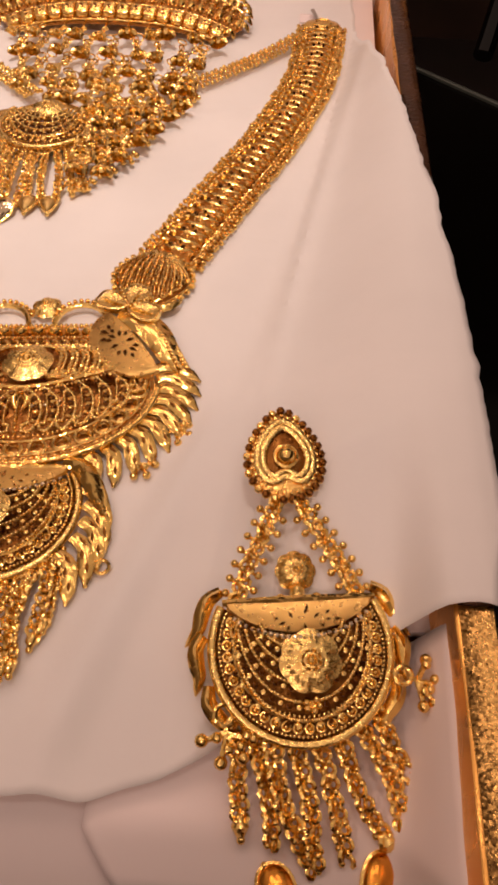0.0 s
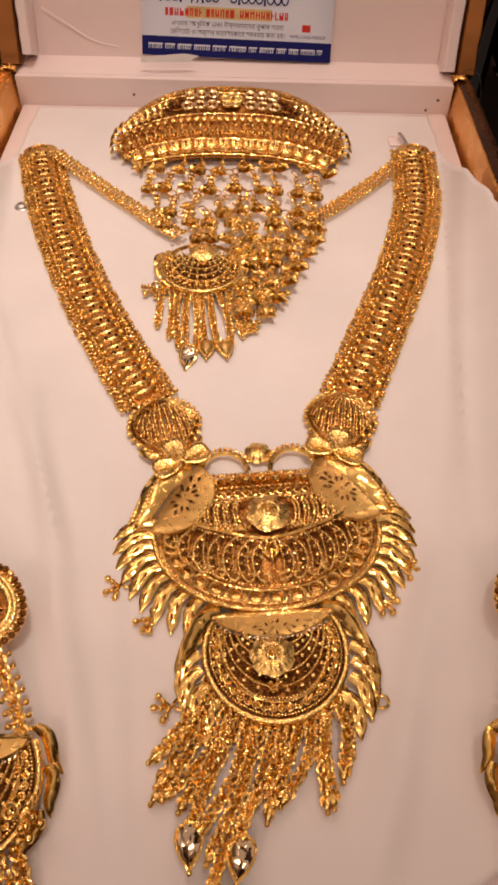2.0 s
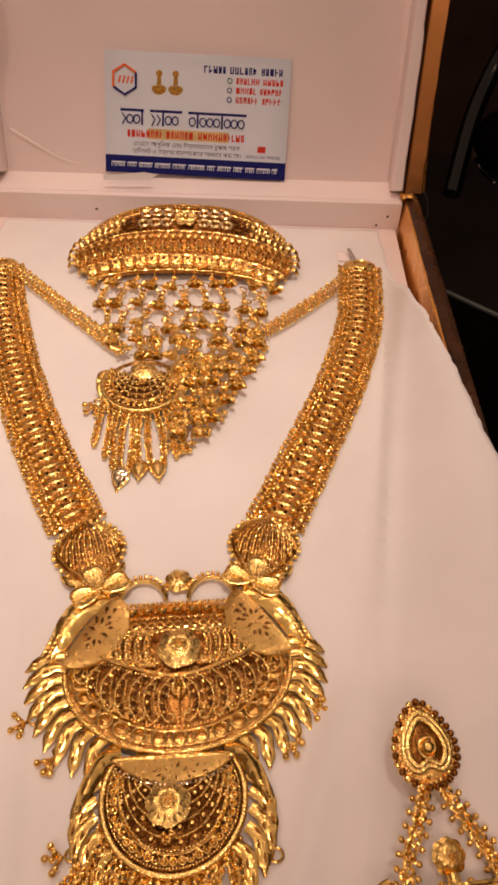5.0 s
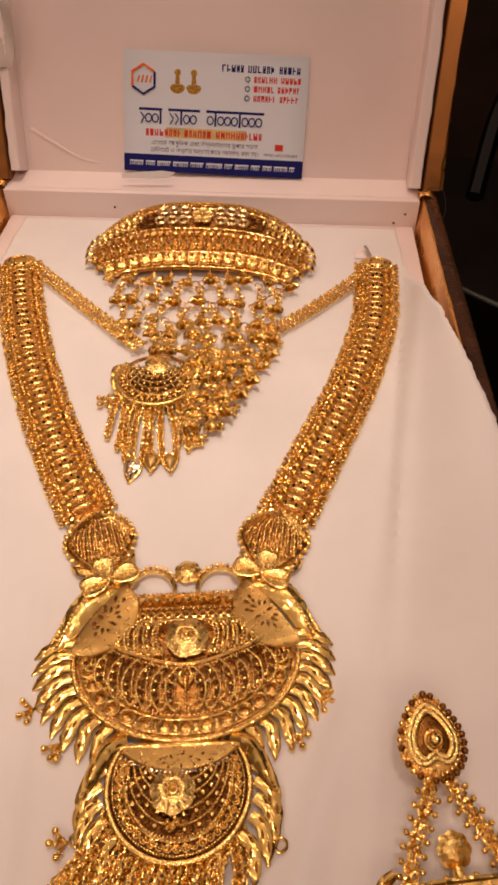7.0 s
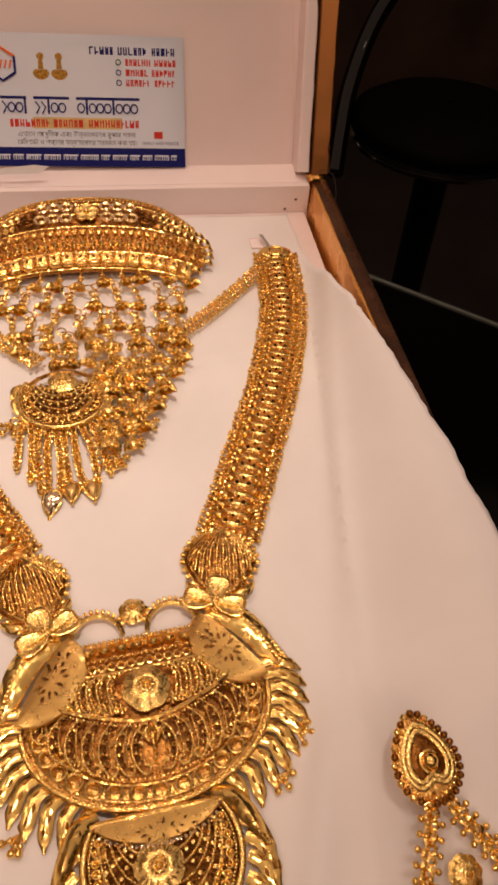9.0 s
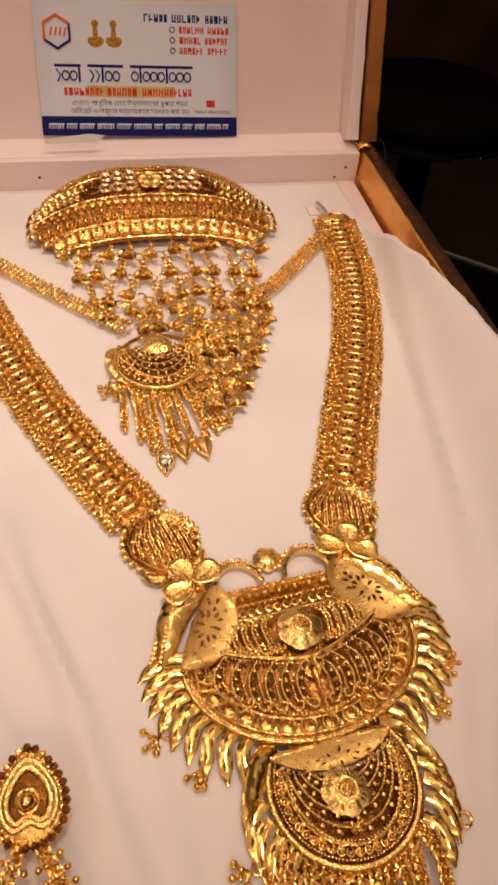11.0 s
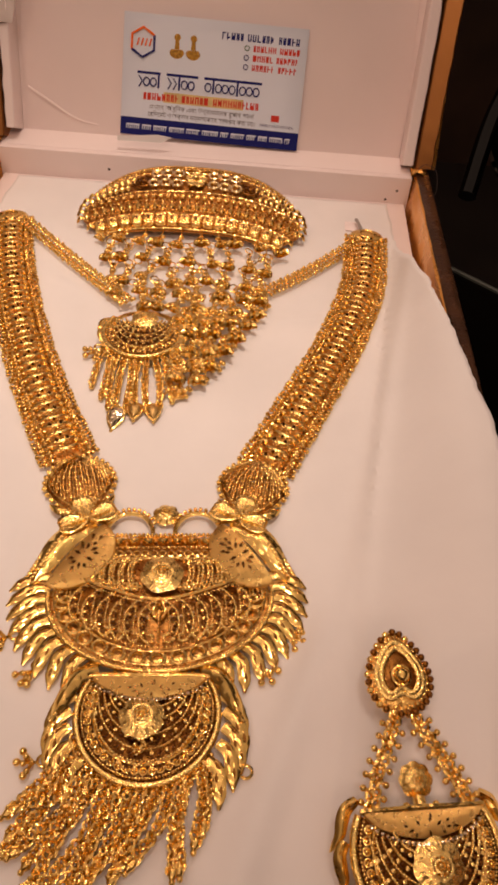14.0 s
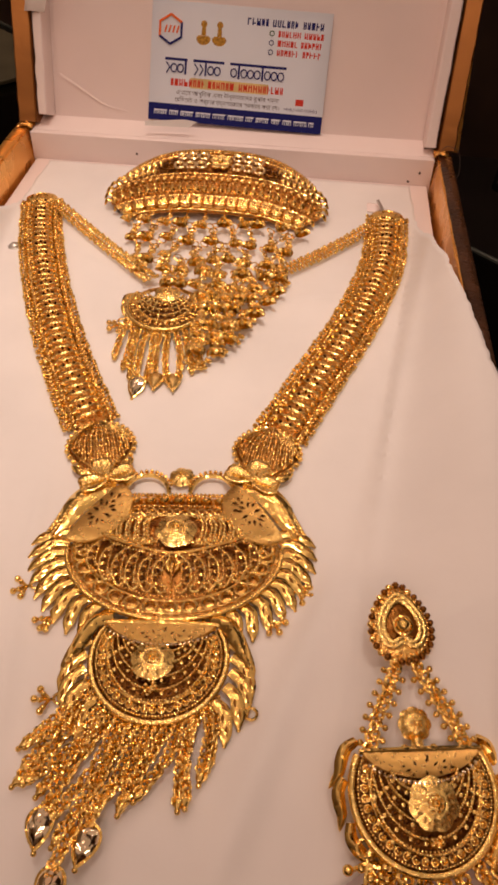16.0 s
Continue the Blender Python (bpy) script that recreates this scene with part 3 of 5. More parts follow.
        sol = ob.modifiers.new("thick", "SOLIDIFY")
        sol.thickness, sol.offset = 0.0007, -1
    low("tab", (15, 22, -333.4, -331.0, -9.5, -8.7), CARDBOARD, "small white tab")
    low("slot_tab", (-53, -47, -38, -25, 0.72, 1.0), CARDBOARD, "white slot tab")
    low("slot_tab", (71, 77, -33, -25, 0.72, 1.0), CARDBOARD, "white slot tab")
    return b


def sheet_z(x, y):
    """The height of the wrapping paper over the board."""
    z = 0.5
    xc = 93 - (-45 - y) * 0.12
    z += 14.2 * smooth01(xc, 107, x) ** 0.9 + 1.5 * smooth01(xc - 0.9, xc + 0.9, x)
    xl = -95 + (-45 - y) * 0.15
    z += 15.0 * smooth01(-xl, 107, -x) ** 0.9
    z += 6.5 * math.exp(-((x - 76) ** 2 + (y + 262) ** 2) / 330)
    z += 3.0 * math.exp(-((x + 54) ** 2 + (y + 268) ** 2) / 400)
    z -= 1.6 * smooth01(112.5, 119, abs(x))
    z -= 5.0 * smooth01(-303, -332, y) * (1 - smooth01(96, 106, abs(x)))
    z += 0.5 * noise.noise((x * 0.018, y * 0.016, 1.0)) * smooth01(15, 60, abs(x - 5)) + 0.12 * noise.noise((x * 0.09, y * 0.07, 4.0))
    # long soft creases
    for ax, ay, bx, by, h, w in ((98, -60, 67, -245, 1.0, 3.0), (60, -250, 36, -325, 2.6, 4.6), (-60, -190, -22, -322, 2.3, 3.4), (-82, -150, -40, -250, 2.0, 2.6), (-66, -235, -30, -318, 2.0, 3.0), (-30, -225, -16, -322, 1.2, 2.2), (14, -118, 62, -104, 0.7, 1.6), (-52, -92, -20, -112, 0.6, 1.6)):
        d = Vector((bx - ax, by - ay))
        t = ((x - ax) * d.x + (y - ay) * d.y) / d.length_squared
        off = abs((x - ax) * d.y - (y - ay) * d.x) / d.length
        z += h * math.exp(-(off / w) ** 2) * smooth01(-0.15, 0.1, t) * (1 - smooth01(0.9, 1.15, t))
    # the sheet lies double to the right of one long fold
    off = ((x - 97) * -200 - (y + 50) * -33) / -202.7
    z += 1.5 * smooth01(-3.2, 3.2, off) * (1 - smooth01(-215, -250, y)) * smooth01(-40, -70, y)
    # pressed down under the two earrings
    for ex, ey, ez, slope, x0, x1 in ((82.8, -305.8, 2.8, 0.277, 60, 96), (-51.0, -309.5, 1.6, 0.2126, -76, -30)):
        if x0 - 14 < x < x1 + 14 and y < -248:
            press = 1 - smooth01(0.0, 11.0 if x > x1 else 14.0, max(0.0, x0 - x, x - x1))
            z += (min(z, ez + slope * (y - ey) - 0.7) - z) * press
    return max(z, 0.35) if y > -297 else z


def sheet_edge(y):
    """How far the paper reaches to the right and the left at y."""
    r = float(np.interp(-y, (0, 45, 60, 98, 150, 174, 209, 241, 280, 300), (93, 94, 96.5, 101.8, 109.0, 112.0, 115.0, 117.6, 118.4, 114.0)))
    return r + 0.7 * noise.noise((y * 0.25, 1, 1)) + 0.9 * noise.noise((y * 0.06, 2, 1))


def wrapping_paper():
    nx, ny = 130, 170
    bm = bmesh.new()
    grid = []
    for j in range(ny + 1):
        row = []
        for i in range(nx + 1):
            s = i / nx * 2 - 1
            front = -330.3 + 33 * smooth01(40, 104, abs(s) * 112) ** 1.1 + 1.0 * noise.noise((s * 14, 0, 5)) + 2 * noise.noise((s * 4, 0, 5)) + (-2.5 if -0.2 < s < 0.05 else 0)
            y = -3 + (front + 3) * j / ny
            x = s * sheet_edge(y) * (1.0 if s > 0 else 1.01)
            row.append(bm.verts.new(P3(x, y, sheet_z(x, y))))
        grid.append(row)
    for a, b in zip(grid, grid[1:]):
        for i in range(nx):
            bm.faces.new((a[i], b[i], b[i + 1], a[i + 1]))
    ob = finish(bm, "wrapping_paper", PAPER)
    sol = ob.modifiers.new("thick", "SOLIDIFY")
    sol.thickness, sol.offset = 0.00015, -1
    return tagged(ob, "creased white wrapping paper with torn edges lining the box", "paper")


def bar(g, x0, x1, y0, y1, z=0.25):
    g.add([(x0, y0, z), (x1, y0, z), (x1, y1, z), (x0, y1, z)], [(0, 1, 2, 3)])


def business_card():
    c = empty("business_card", pose(0.0003, 0.0178, 0.0158, 90 - LEAN - 1.0, 0, 0) @ pose(0, 0, 0.0016, 0, 0, -1.2), "white business card with a dark blue strip leaning in the lid", "business card")
    g = Geo().plate([(-45, 0), (45, 0), (45, 55), (-45, 55)], 0.0, 0.2, 0.05)
    gold_part("card", g, c, CARD)
    g = Geo()
    bar(g, -45, 45, 0.0, 8.2, 0.23)
    gold_part("strip", g, c, NAVY, "dark blue printed strip")
    rnd = random.Random(5)

    def blocks(name, x0, x1, y, h, mat, lo, hi, gap, z=0.26):
        """Words as rows of small upright bars."""
        g, x = Geo(), x0
        while x < x1 - 0.8:
            end = min(x + rnd.uniform(lo, hi), x1)
            while x < end - 0.3:
                w = h * rnd.uniform(0.42, 0.62)
                t = h * 0.2
                bar(g, x, x + t, y, y + h, z)
                bar(g, x + t, min(x + w, end), y + h * rnd.choice((0.0, 0.42, 0.8)), y + h * 0.2 + h * rnd.choice((0.0, 0.42, 0.8)), z + 0.004)
                if rnd.random() < 0.6:
                    bar(g, x + w - t, x + w, y, y + h, z)
                x += w + h * 0.17
            x += gap
        return gold_part(name, g, c, mat)

    def lettering(name, body, x0, x1, y, h, mat, z=0.26):
        """Real characters in the built-in font, fitted between x0 and x1."""
        cu = bpy.data.curves.new(name, "FONT")
        cu.body, cu.resolution_u = body, 2
        tmp = new(name, cu)
        bpy.context.view_layer.update()
        me = bpy.data.meshes.new_from_object(tmp.evaluated_get(bpy.context.evaluated_depsgraph_get()))
        bpy.data.objects.remove(tmp)
        xs = [v.co.x for v in me.vertices]
        k, low_ = (x1 - x0) / (max(xs) - min(xs)), min(xs)
        for v in me.vertices:
            v.co = P3(x0 + (v.co.x - low_) * k, y + v.co.y * h, z)
        me.name = name
        me.materials.clear()
        me.materials.append(mat)
        ob = new(name, me)
        ob.parent = c
        return ob

    def words(name, x0, x1, y, h, mat, lo=3.0, hi=7.0, gap=1.0, z=0.26):
        g = Geo()
        x = x0
        while x < x1 - 0.8:
            w = min(rnd.uniform(lo, hi), x1 - x)
            # each word: a head line with short strokes under it
            bar(g, x, x + w, y + h * 0.72, y + h, z)
            k = x
            while k < x + w - 0.2:
                s = h * rnd.uniform(0.12, 0.22)
                bar(g, k, k + s, y, y + h * 0.71, z)
                k += h * rnd.uniform(0.32, 0.5)
            x += w + gap
        return gold_part(name, g, c, mat)

    blocks("print_line", 3.0, 40.8, 47.1, 3.2, NAVY, 7, 13, 1.6)
    for k in range(3):
        blocks("print_line", 18.8, 41.0, 42.8 - 4.2 * k, 2.8, RED, 9, 11, 1.4)
        g = Geo()
        g.ring((15.6, 44.2 - 4.2 * k, 0.25), 1.1, 0.28, 14, 4)
        gold_part("print_dot", g, c, NAVY if k else GREEN)
    for x0, x1 in ((-37.5, -26), (-23, -7.2), (-4.2, 24.5)):
        g = Geo()
        bar(g, x0, x1, 28.4, 29.6)
        x = x0 + 0.8
        while x < x1 - 1.2:
            kind = rnd.random()
            if kind < 0.5:
                bar(g, x, x + 1.0, 22.3, 28.4)
                x += 1.8
            elif kind < 0.8:
                g.ring((x + 1.3, 25.0, 0.25), 1.5, 0.42, 14, 4, sy=1.25)
                x += 3.4
            else:
                g.tube([(x, 27.5, 0.25), (x + 1.8, 25.2, 0.25), (x + 0.2, 22.4, 0.25)], 0.42, 4)
                x += 2.6
        gold_part("title_word", g, c, NAVY)
    g = Geo()
    bar(g, -24, 16, 16.2, 21.0, 0.235)
    gold_part("title_band", g, c, YELLOW, "pale yellow printed band")
    for x0, x1 in ((-34, -16.8), (-14.8, -0.9), (1.0, 23)):
        blocks("print_line", x0, x1, 16.8, 3.3, RED, 30, 31, 1.2)
    # two lines of script, vowel signs in the order in which they stand
    lettering("print_line", "এখােন আধুিনক এবং উন্নতমােনর রুপার গহনা", -31, 22, 12.9, 2.9, GREY)
    lettering("print_line", "েরিডেমট ও অর্ডার যত্নসহকাের সরবরাহ করা হয়।", -31.5, 22.5, 9.5, 2.9, GREY)
    lettering("print_line", "FAMILY AND FRIENDS", 25.2, 42, 9.7, 2.0, NAVY)
    words("print_line", -42, 41, 2.9, 2.3, CARD, 4, 9, 1.2, 0.28)
    g = Geo()
    g.plate([(30.6, 12.4), (34.6, 12.4), (34.6, 15.4), (30.6, 15.4)], 0.2, 0.27, 0.02)
    gold_part("badge", g, c, RED, "small red printed badge")
    # hexagon mark and two printed jewels
    hexa = [(-35.3 + 6.3 * math.sin(radians(60 * k)), 42.3 + 6.6 * math.cos(radians(60 * k))) for k in range(6)]
    g = Geo()
    g.tube([(*p, 0.25) for p in (hexa[4], hexa[5], hexa[0], hexa[1])], 0.75, 4)
    for x in (-38.2, -36.2, -34.2, -32.2):
        g.tube([(x, 40.8, 0.25), (x + 0.9, 44.0, 0.25)], 0.5, 4)
    gold_part("mark", g, c, ORANGE, "orange printed hexagon mark")
    g = Geo()
    g.tube([(*p, 0.25) for p in (hexa[4], hexa[3], hexa[2], hexa[1])], 0.75, 4)
    gold_part("mark", g, c, NAVY)
    for x in (-18.6, -10.6):
        g = Geo()
        g.plate([(x + 3.6 * math.cos(radians(a)), 39.4 + 3.0 * math.sin(radians(a))) for a in range(180, 361, 15)] + [(x + 2.6, 40.6), (x - 2.6, 40.6)], 0.2, 0.27, 0.02)
        g.plate([(x - 1.2, 40.7), (x + 1.2, 40.7), (x + 0.9, 44.6), (x - 0.9, 44.6)], 0.2, 0.28, 0.02)
        g.plate([(x + 1.6 * math.cos(radians(a)), 45.8 + 1.6 * math.sin(radians(a))) for a in range(0, 360, 30)], 0.2, 0.29, 0.02)
        gold_part("printed_jewel", g, c, PRINTGOLD, "ochre printed jewel")
    return c


def stud(x, y):
    g = Geo()
    g.ball((0, 0, 0.6), 2.4, 14, 8, 0.6)
    g.ring((0, 0, 0.3), 2.6, 0.4, 18, 6)
    s = empty("stud", place(x, y, 0.4), "small dull steel stud set in the white board", "stud")
    gold_part("head", g, s, STEEL)


def hair_wire():
    g = Geo()
    g.tube(spline([(104, 1, 15.5), (108, 2, 20), (114, 1, 18), (116, -2, 10), (114.5, -4, 6)], 0.8), 0.16, 5)
    w = empty("loose_thread", place(0, 0, 0), "thin dark loose thread at the hinge", "thread")
    gold_part("thread", g, w, DIRT)

# ---- the gold set ----
def strap(parent, name, line, width, seed):
    """A broad necklace strap: a woven ground, a row of crossed leaf links and beaded borders."""
    g = Geo()
    pts = spline([(x, y, 0) for x, y in line], 2.15)
    n = len(pts)

    def frame_at(i):
        d = (pts[min(n - 1, i + 1)] - pts[max(0, i - 1)]).normalized()
        return pts[i], d, Vector((-d.y, d.x, 0))

    # ground: a low arched band
    vs, fs = [], []
    offs = (-0.46, -0.3, 0, 0.3, 0.46)
    for i in range(n):
        p, d, s = frame_at(i)
        for o in offs:
            vs.append(p + s * (o * width) + Vector((0, 0, 1.3 - 4.0 * o * o)))
        vs.append(p + s * (0.46 * width) + Vector((0, 0, 0.4)))
        vs.append(p - s * (0.46 * width) + Vector((0, 0, 0.4)))
    for i in range(n - 1):
        for j in range(7):
            fs.append((i * 7 + j, i * 7 + (j + 1) % 7, i * 7 + 7 + (j + 1) % 7, i * 7 + 7 + j))
    g.add(vs, fs)
    base = gold_part(name, g, parent, GOLD_DEEP, "broad gold strap of leaf links with beaded edges")
    rnd = random.Random(seed)
    rows = {k: Geo() for k in range(4)}
    for i in range(n):
        p, d, s = frame_at(i)
        for sg in (-1, 1):
            j = Vector((rnd.uniform(-0.32, 0.32), rnd.uniform(-0.32, 0.32), rnd.uniform(-0.3, 0.4)))
            rows[0 if sg < 0 else 1].ball(p + s * (sg * width * 0.5) + j + Vector((0, 0, 1.5)), 0.86, 8, 5)
            rows[0 if sg < 0 else 1].tube([p + s * (sg * width * 0.5) + Vector((0, 0, 1.3)), p + s * (sg * width * 0.4) + Vector((0, 0, 1.7))], 0.35, 5)
            q = p + d * 1.05
            rows[2 if sg < 0 else 3].ball(q + s * (sg * width * 0.405) + j + Vector((0, 0, 2.1)), 0.8, 7, 4)
            rows[2 if sg < 0 else 3].ring(p + s * (sg * width * 0.33) + Vector((0, 0, 2.3)), 0.95, 0.34, 8, 5, rnd.uniform(20, 60), math.degrees(math.atan2(d.y, d.x)) + rnd.uniform(-20, 20))
    for k in range(4):
        gold_part("beaded_edge" if k < 2 else "bead_mesh", rows[k], base, GOLD, "", 22)["kind"] = "stuff"
    # brown beads that stand for facets reflecting dark between the beads
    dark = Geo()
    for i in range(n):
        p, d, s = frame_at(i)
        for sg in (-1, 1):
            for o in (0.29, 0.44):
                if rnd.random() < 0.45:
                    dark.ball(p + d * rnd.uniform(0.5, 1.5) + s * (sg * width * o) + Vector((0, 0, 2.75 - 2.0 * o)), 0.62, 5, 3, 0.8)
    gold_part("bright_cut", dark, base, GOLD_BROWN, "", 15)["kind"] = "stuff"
    # leaf links, one object each
    link = Geo()
    link.tube([(-1.2, -5.0, 1.6), (-0.1, -3.2, 2.7), (0.7, -1.2, 3.3), (0.7, 1.2, 3.3), (-0.1, 3.2, 2.7), (-1.2, 5.0, 1.6)], 0.92, 10, taper=lambda s: 0.4 + 0.65 * math.sin(math.pi * s), flat=0.6)
    for sg in (-1, 1):
        link.ball((-1.9, sg * 4.2, 2.6), 1.0, 6, 4)
        link.ball((1.3, sg * 4.2, 2.2), 0.6, 6, 4)
        link.ball((-1.6, sg * 1.5, 2.7), 0.5, 6, 4)
    link.ball((-1.9, 0, 2.9), 0.7, 6, 4, 0.8)
    # spots on the link, coloured near black for its facets' dark reflections
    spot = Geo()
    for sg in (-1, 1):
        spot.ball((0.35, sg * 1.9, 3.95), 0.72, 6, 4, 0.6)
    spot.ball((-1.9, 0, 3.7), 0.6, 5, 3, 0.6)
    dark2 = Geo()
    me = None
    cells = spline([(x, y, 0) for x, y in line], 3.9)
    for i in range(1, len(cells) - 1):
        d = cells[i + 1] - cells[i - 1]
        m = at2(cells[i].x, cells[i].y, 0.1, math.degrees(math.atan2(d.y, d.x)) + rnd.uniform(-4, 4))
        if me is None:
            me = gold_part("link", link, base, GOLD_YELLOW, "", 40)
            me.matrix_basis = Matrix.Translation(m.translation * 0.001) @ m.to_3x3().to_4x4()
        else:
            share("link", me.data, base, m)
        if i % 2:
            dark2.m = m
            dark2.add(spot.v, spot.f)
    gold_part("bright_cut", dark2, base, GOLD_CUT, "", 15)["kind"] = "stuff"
    # end cap
    p, d, s = frame_at(0)
    g = Geo(at2(p.x, p.y, 0.5, math.degrees(math.atan2(d.y, d.x)) - 90))
    g.plate([(7.4 * math.cos(radians(a)), 5.2 * math.sin(radians(a))) for a in range(0, 360, 18)], 0.2, 2.6, 0.6, 1.2)
    g.ring((0, 1, 3.5), 3.3, 0.7, 18, 6)
    g.beads(arc(0, 0, 7.0, 5.0, 200, 340, 9, 1.5), 0.8)
    g.beads(arc(0, 0, 7.0, 5.0, 20, 160, 9, 1.5), 0.8)
    gold_part("end_cap", g, base, GOLD)
    return base


def shell_bead(parent, x, y, turn, seed):
    """An openwork shell: ribs fanned over a dome in the colour of shade, a wire rim and a beaded edge."""
    m = at2(x, y, 0.3, turn)

    def rim(a):
        # narrower towards the pendant (-y)
        c, s = math.cos(radians(a)), math.sin(radians(a))
        k = 1.0 if s > 0 else 1 - 0.32 * abs(s) ** 1.2
        return Vector((10.2 * c * k, 11.0 * s * (1 if s > 0 else 1.12), 0))

    def dome(px, py):
        return 1.2 + 4.6 * max(0.0, 1 - (px / 10.5) ** 2 - (py / 12.5) ** 2) ** 0.7

    # Dome added behind the ribs; its brown stands for shadowed paper.
    g = Geo(m)
    n = 32
    vs, fs = [], []
    for j, s in enumerate((1.0, 0.93, 0.6, 0.05)):
        for i in range(n):
            p = rim(360 * i / n) * s
            vs.append((p.x, p.y, dome(p.x, p.y) - 1.5))
    for j in range(3):
        for i in range(n):
            fs.append((j * n + i, j * n + (i + 1) % n, (j + 1) * n + (i + 1) % n, (j + 1) * n + i))
    g.add(vs, fs)
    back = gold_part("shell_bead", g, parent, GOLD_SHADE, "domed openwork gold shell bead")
    g = Geo(m)
    edge = [rim(360 * i / 48) for i in range(48)]
    g.tube([p + Vector((0, 0, 1.4)) for p in edge], 0.55, 6, True)
    g.tube([p * 0.9 + Vector((0, 0, dome(p.x * 0.9, p.y * 0.9) - 0.6)) for p in edge], 0.4, 6, True)
    gold_part("rim", g, back)
    g = Geo(m)
    g.beads([rim(360 * i / 32) * 1.07 + Vector((0, 0, 1.2)) for i in range(32)], 0.98, 6, 4)
    gold_part("beaded_edge", g, back, GOLD, "", 30)
    top = Vector((0, 10.0, 0))
    for k in range(-5, 6):
        end = rim(270 + k * 17.5) * 0.9
        mid = Vector((k * 1.75, 1.2, 0))
        line = spline([top, top * 0.5 + mid * 0.55, mid, end], 0.75)
        g = Geo(m)
        g.tube([p + Vector((0, 0, dome(p.x, p.y) + 0.15)) for p in line], 0.24, 5)
        for i, p in enumerate(line):
            if i > 4:
                g.ball(p + Vector((0.8, 0, dome(p.x, p.y) - 0.3)), 0.4 if i % 3 else 0.6, 6, 4)
        gold_part("rib", g, back, GOLD, "", 35)
    for sg in (-1, 1):
        g = Geo(m)
        g.leaf([(sg * 2.5, -12.0, 1.6), (sg * 6.5, -10.5, 2.0), (sg * 9.8, -7.0, 1.4)], 3.0, 1.2)
        gold_part("fin", g, back)
    return back


def trefoil(parent, m, side):
    g = Geo(m)
    for a in ((196, 108, 22) if side < 0 else (-16, 72, 158)):
        d = Vector((math.cos(radians(a)), math.sin(radians(a)), 0))
        c, e = d * 3.9, Vector((-d.y, d.x, 0))
        # a broad petal, pinched at the root and notched at the tip
        out = []
        for k in range(0, 360, 20):
            u, v = math.cos(radians(k)), math.sin(radians(k))
            q = c + d * (3.7 * u - 0.6 * max(0.0, u) ** 12) + e * (3.4 * v * (0.78 + 0.22 * u))
            out.append((q.x, q.y))
        g.plate(out, 2.0, 3.6, 0.5, -0.5)
        g.tube([(c.x - d.x * 3 , c.y - d.y * 3, 3.6), (c.x + d.x * 2, c.y + d.y * 2, 3.3)], 0.3, 4)
        g.tube([(p[0], p[1], 3.5) for p in out], 0.27, 5, True)
    for a in ((66, 152) if side < 0 else (28, 114)):
        d = Vector((math.cos(radians(a)), math.sin(radians(a)), 0))
        g.beads([d * (1 + k * 1.1) + Vector((0, 0, 4.2)) for k in range(5)], 0.45, 6, 4)
    return gold_part("trefoil", g, parent, GOLD_YELLOW)


def feather(g, x, y, turn, length, width, z=2.0, cuts=None):
    """One smooth S-shaped lobe of a fringe, with brown streaks for dark reflections along its back."""
    old = g.m
    g.m = old @ at2(x, y, z, turn)
    line = spline([(0, 0, 0.7), (length * 0.3, -width * 0.34, 0.8), (length * 0.62, -width * 0.02, 0.5), (length * 0.86, width * 0.28, 0.1), (length, width * 0.52, -0.6)], length / 12)
    g.tube(line, width * 0.5, 8, taper=lambda t: (0.45 + 0.55 * math.sin(math.pi * min(1.0, 0.2 + 0.62 * t))) * (1 - 0.72 * smooth01(0.72, 1.0, t)), flat=0.46)
    # The streaks get their dark reflection from a brown colour.
    if cuts is not None:
        cuts.m = g.m
        for k, i in enumerate((3, 6, 9)):
            p, d = line[i], (line[i + 1] - line[i - 1]).normalized() * 1.25
            top = p + Vector((0, 0, width * 0.2)) + Vector((-d.y, d.x, 0)) * (0.5 if k % 2 else -0.3)
            cuts.tube([top - d, top, top + d], 0.42, 5, taper=lambda t: 0.15 + math.sin(math.pi * t), flat=0.5)
    g.m = old


def bead_tassel(parent, m, seed, n=3):
    g = Geo(m)
    rnd = random.Random(seed)
    g.ring((0, 0, 0.6), 1.3, 0.38, 12, 6)
    g.tube([(0, -1, 0.6), (0.2, -2.8, 0.6)], 0.35, 5)
    for k in range(n):
        a = radians(-90 + (k - (n - 1) / 2) * 52 + rnd.uniform(-14, 14))
        g.tube([(0, -2.2, 0.6), (2.6 * math.cos(a), -2.6 + 2.6 * math.sin(a), 0.9)], 0.45, 5)
        g.ball((3.4 * math.cos(a), -2.6 + 3.4 * math.sin(a), 0.9), 0.95, 10, 6)
        g.ball((2.0 * math.cos(a) + 0.6, -2.6 + 1.8 * math.sin(a), 1.6), 0.8, 8, 5)
    return gold_part("bead_tassel", g, parent)


def half_moon(p0, p1, depth, n=18):
    """The outline between a straight edge from p0 to p1 and a curve that bulges to its left by depth."""
    p0, p1 = vec(p0), vec(p1)
    d = p1 - p0
    s = Vector((-d.y, d.x, 0)).normalized()
    return [p0 + d * (0.5 - 0.5 * math.cos(2 * math.pi * i / 36)) + s * (depth if i < 18 else 1.6) * math.sin(2 * math.pi * i / 36) for i in range(36)]


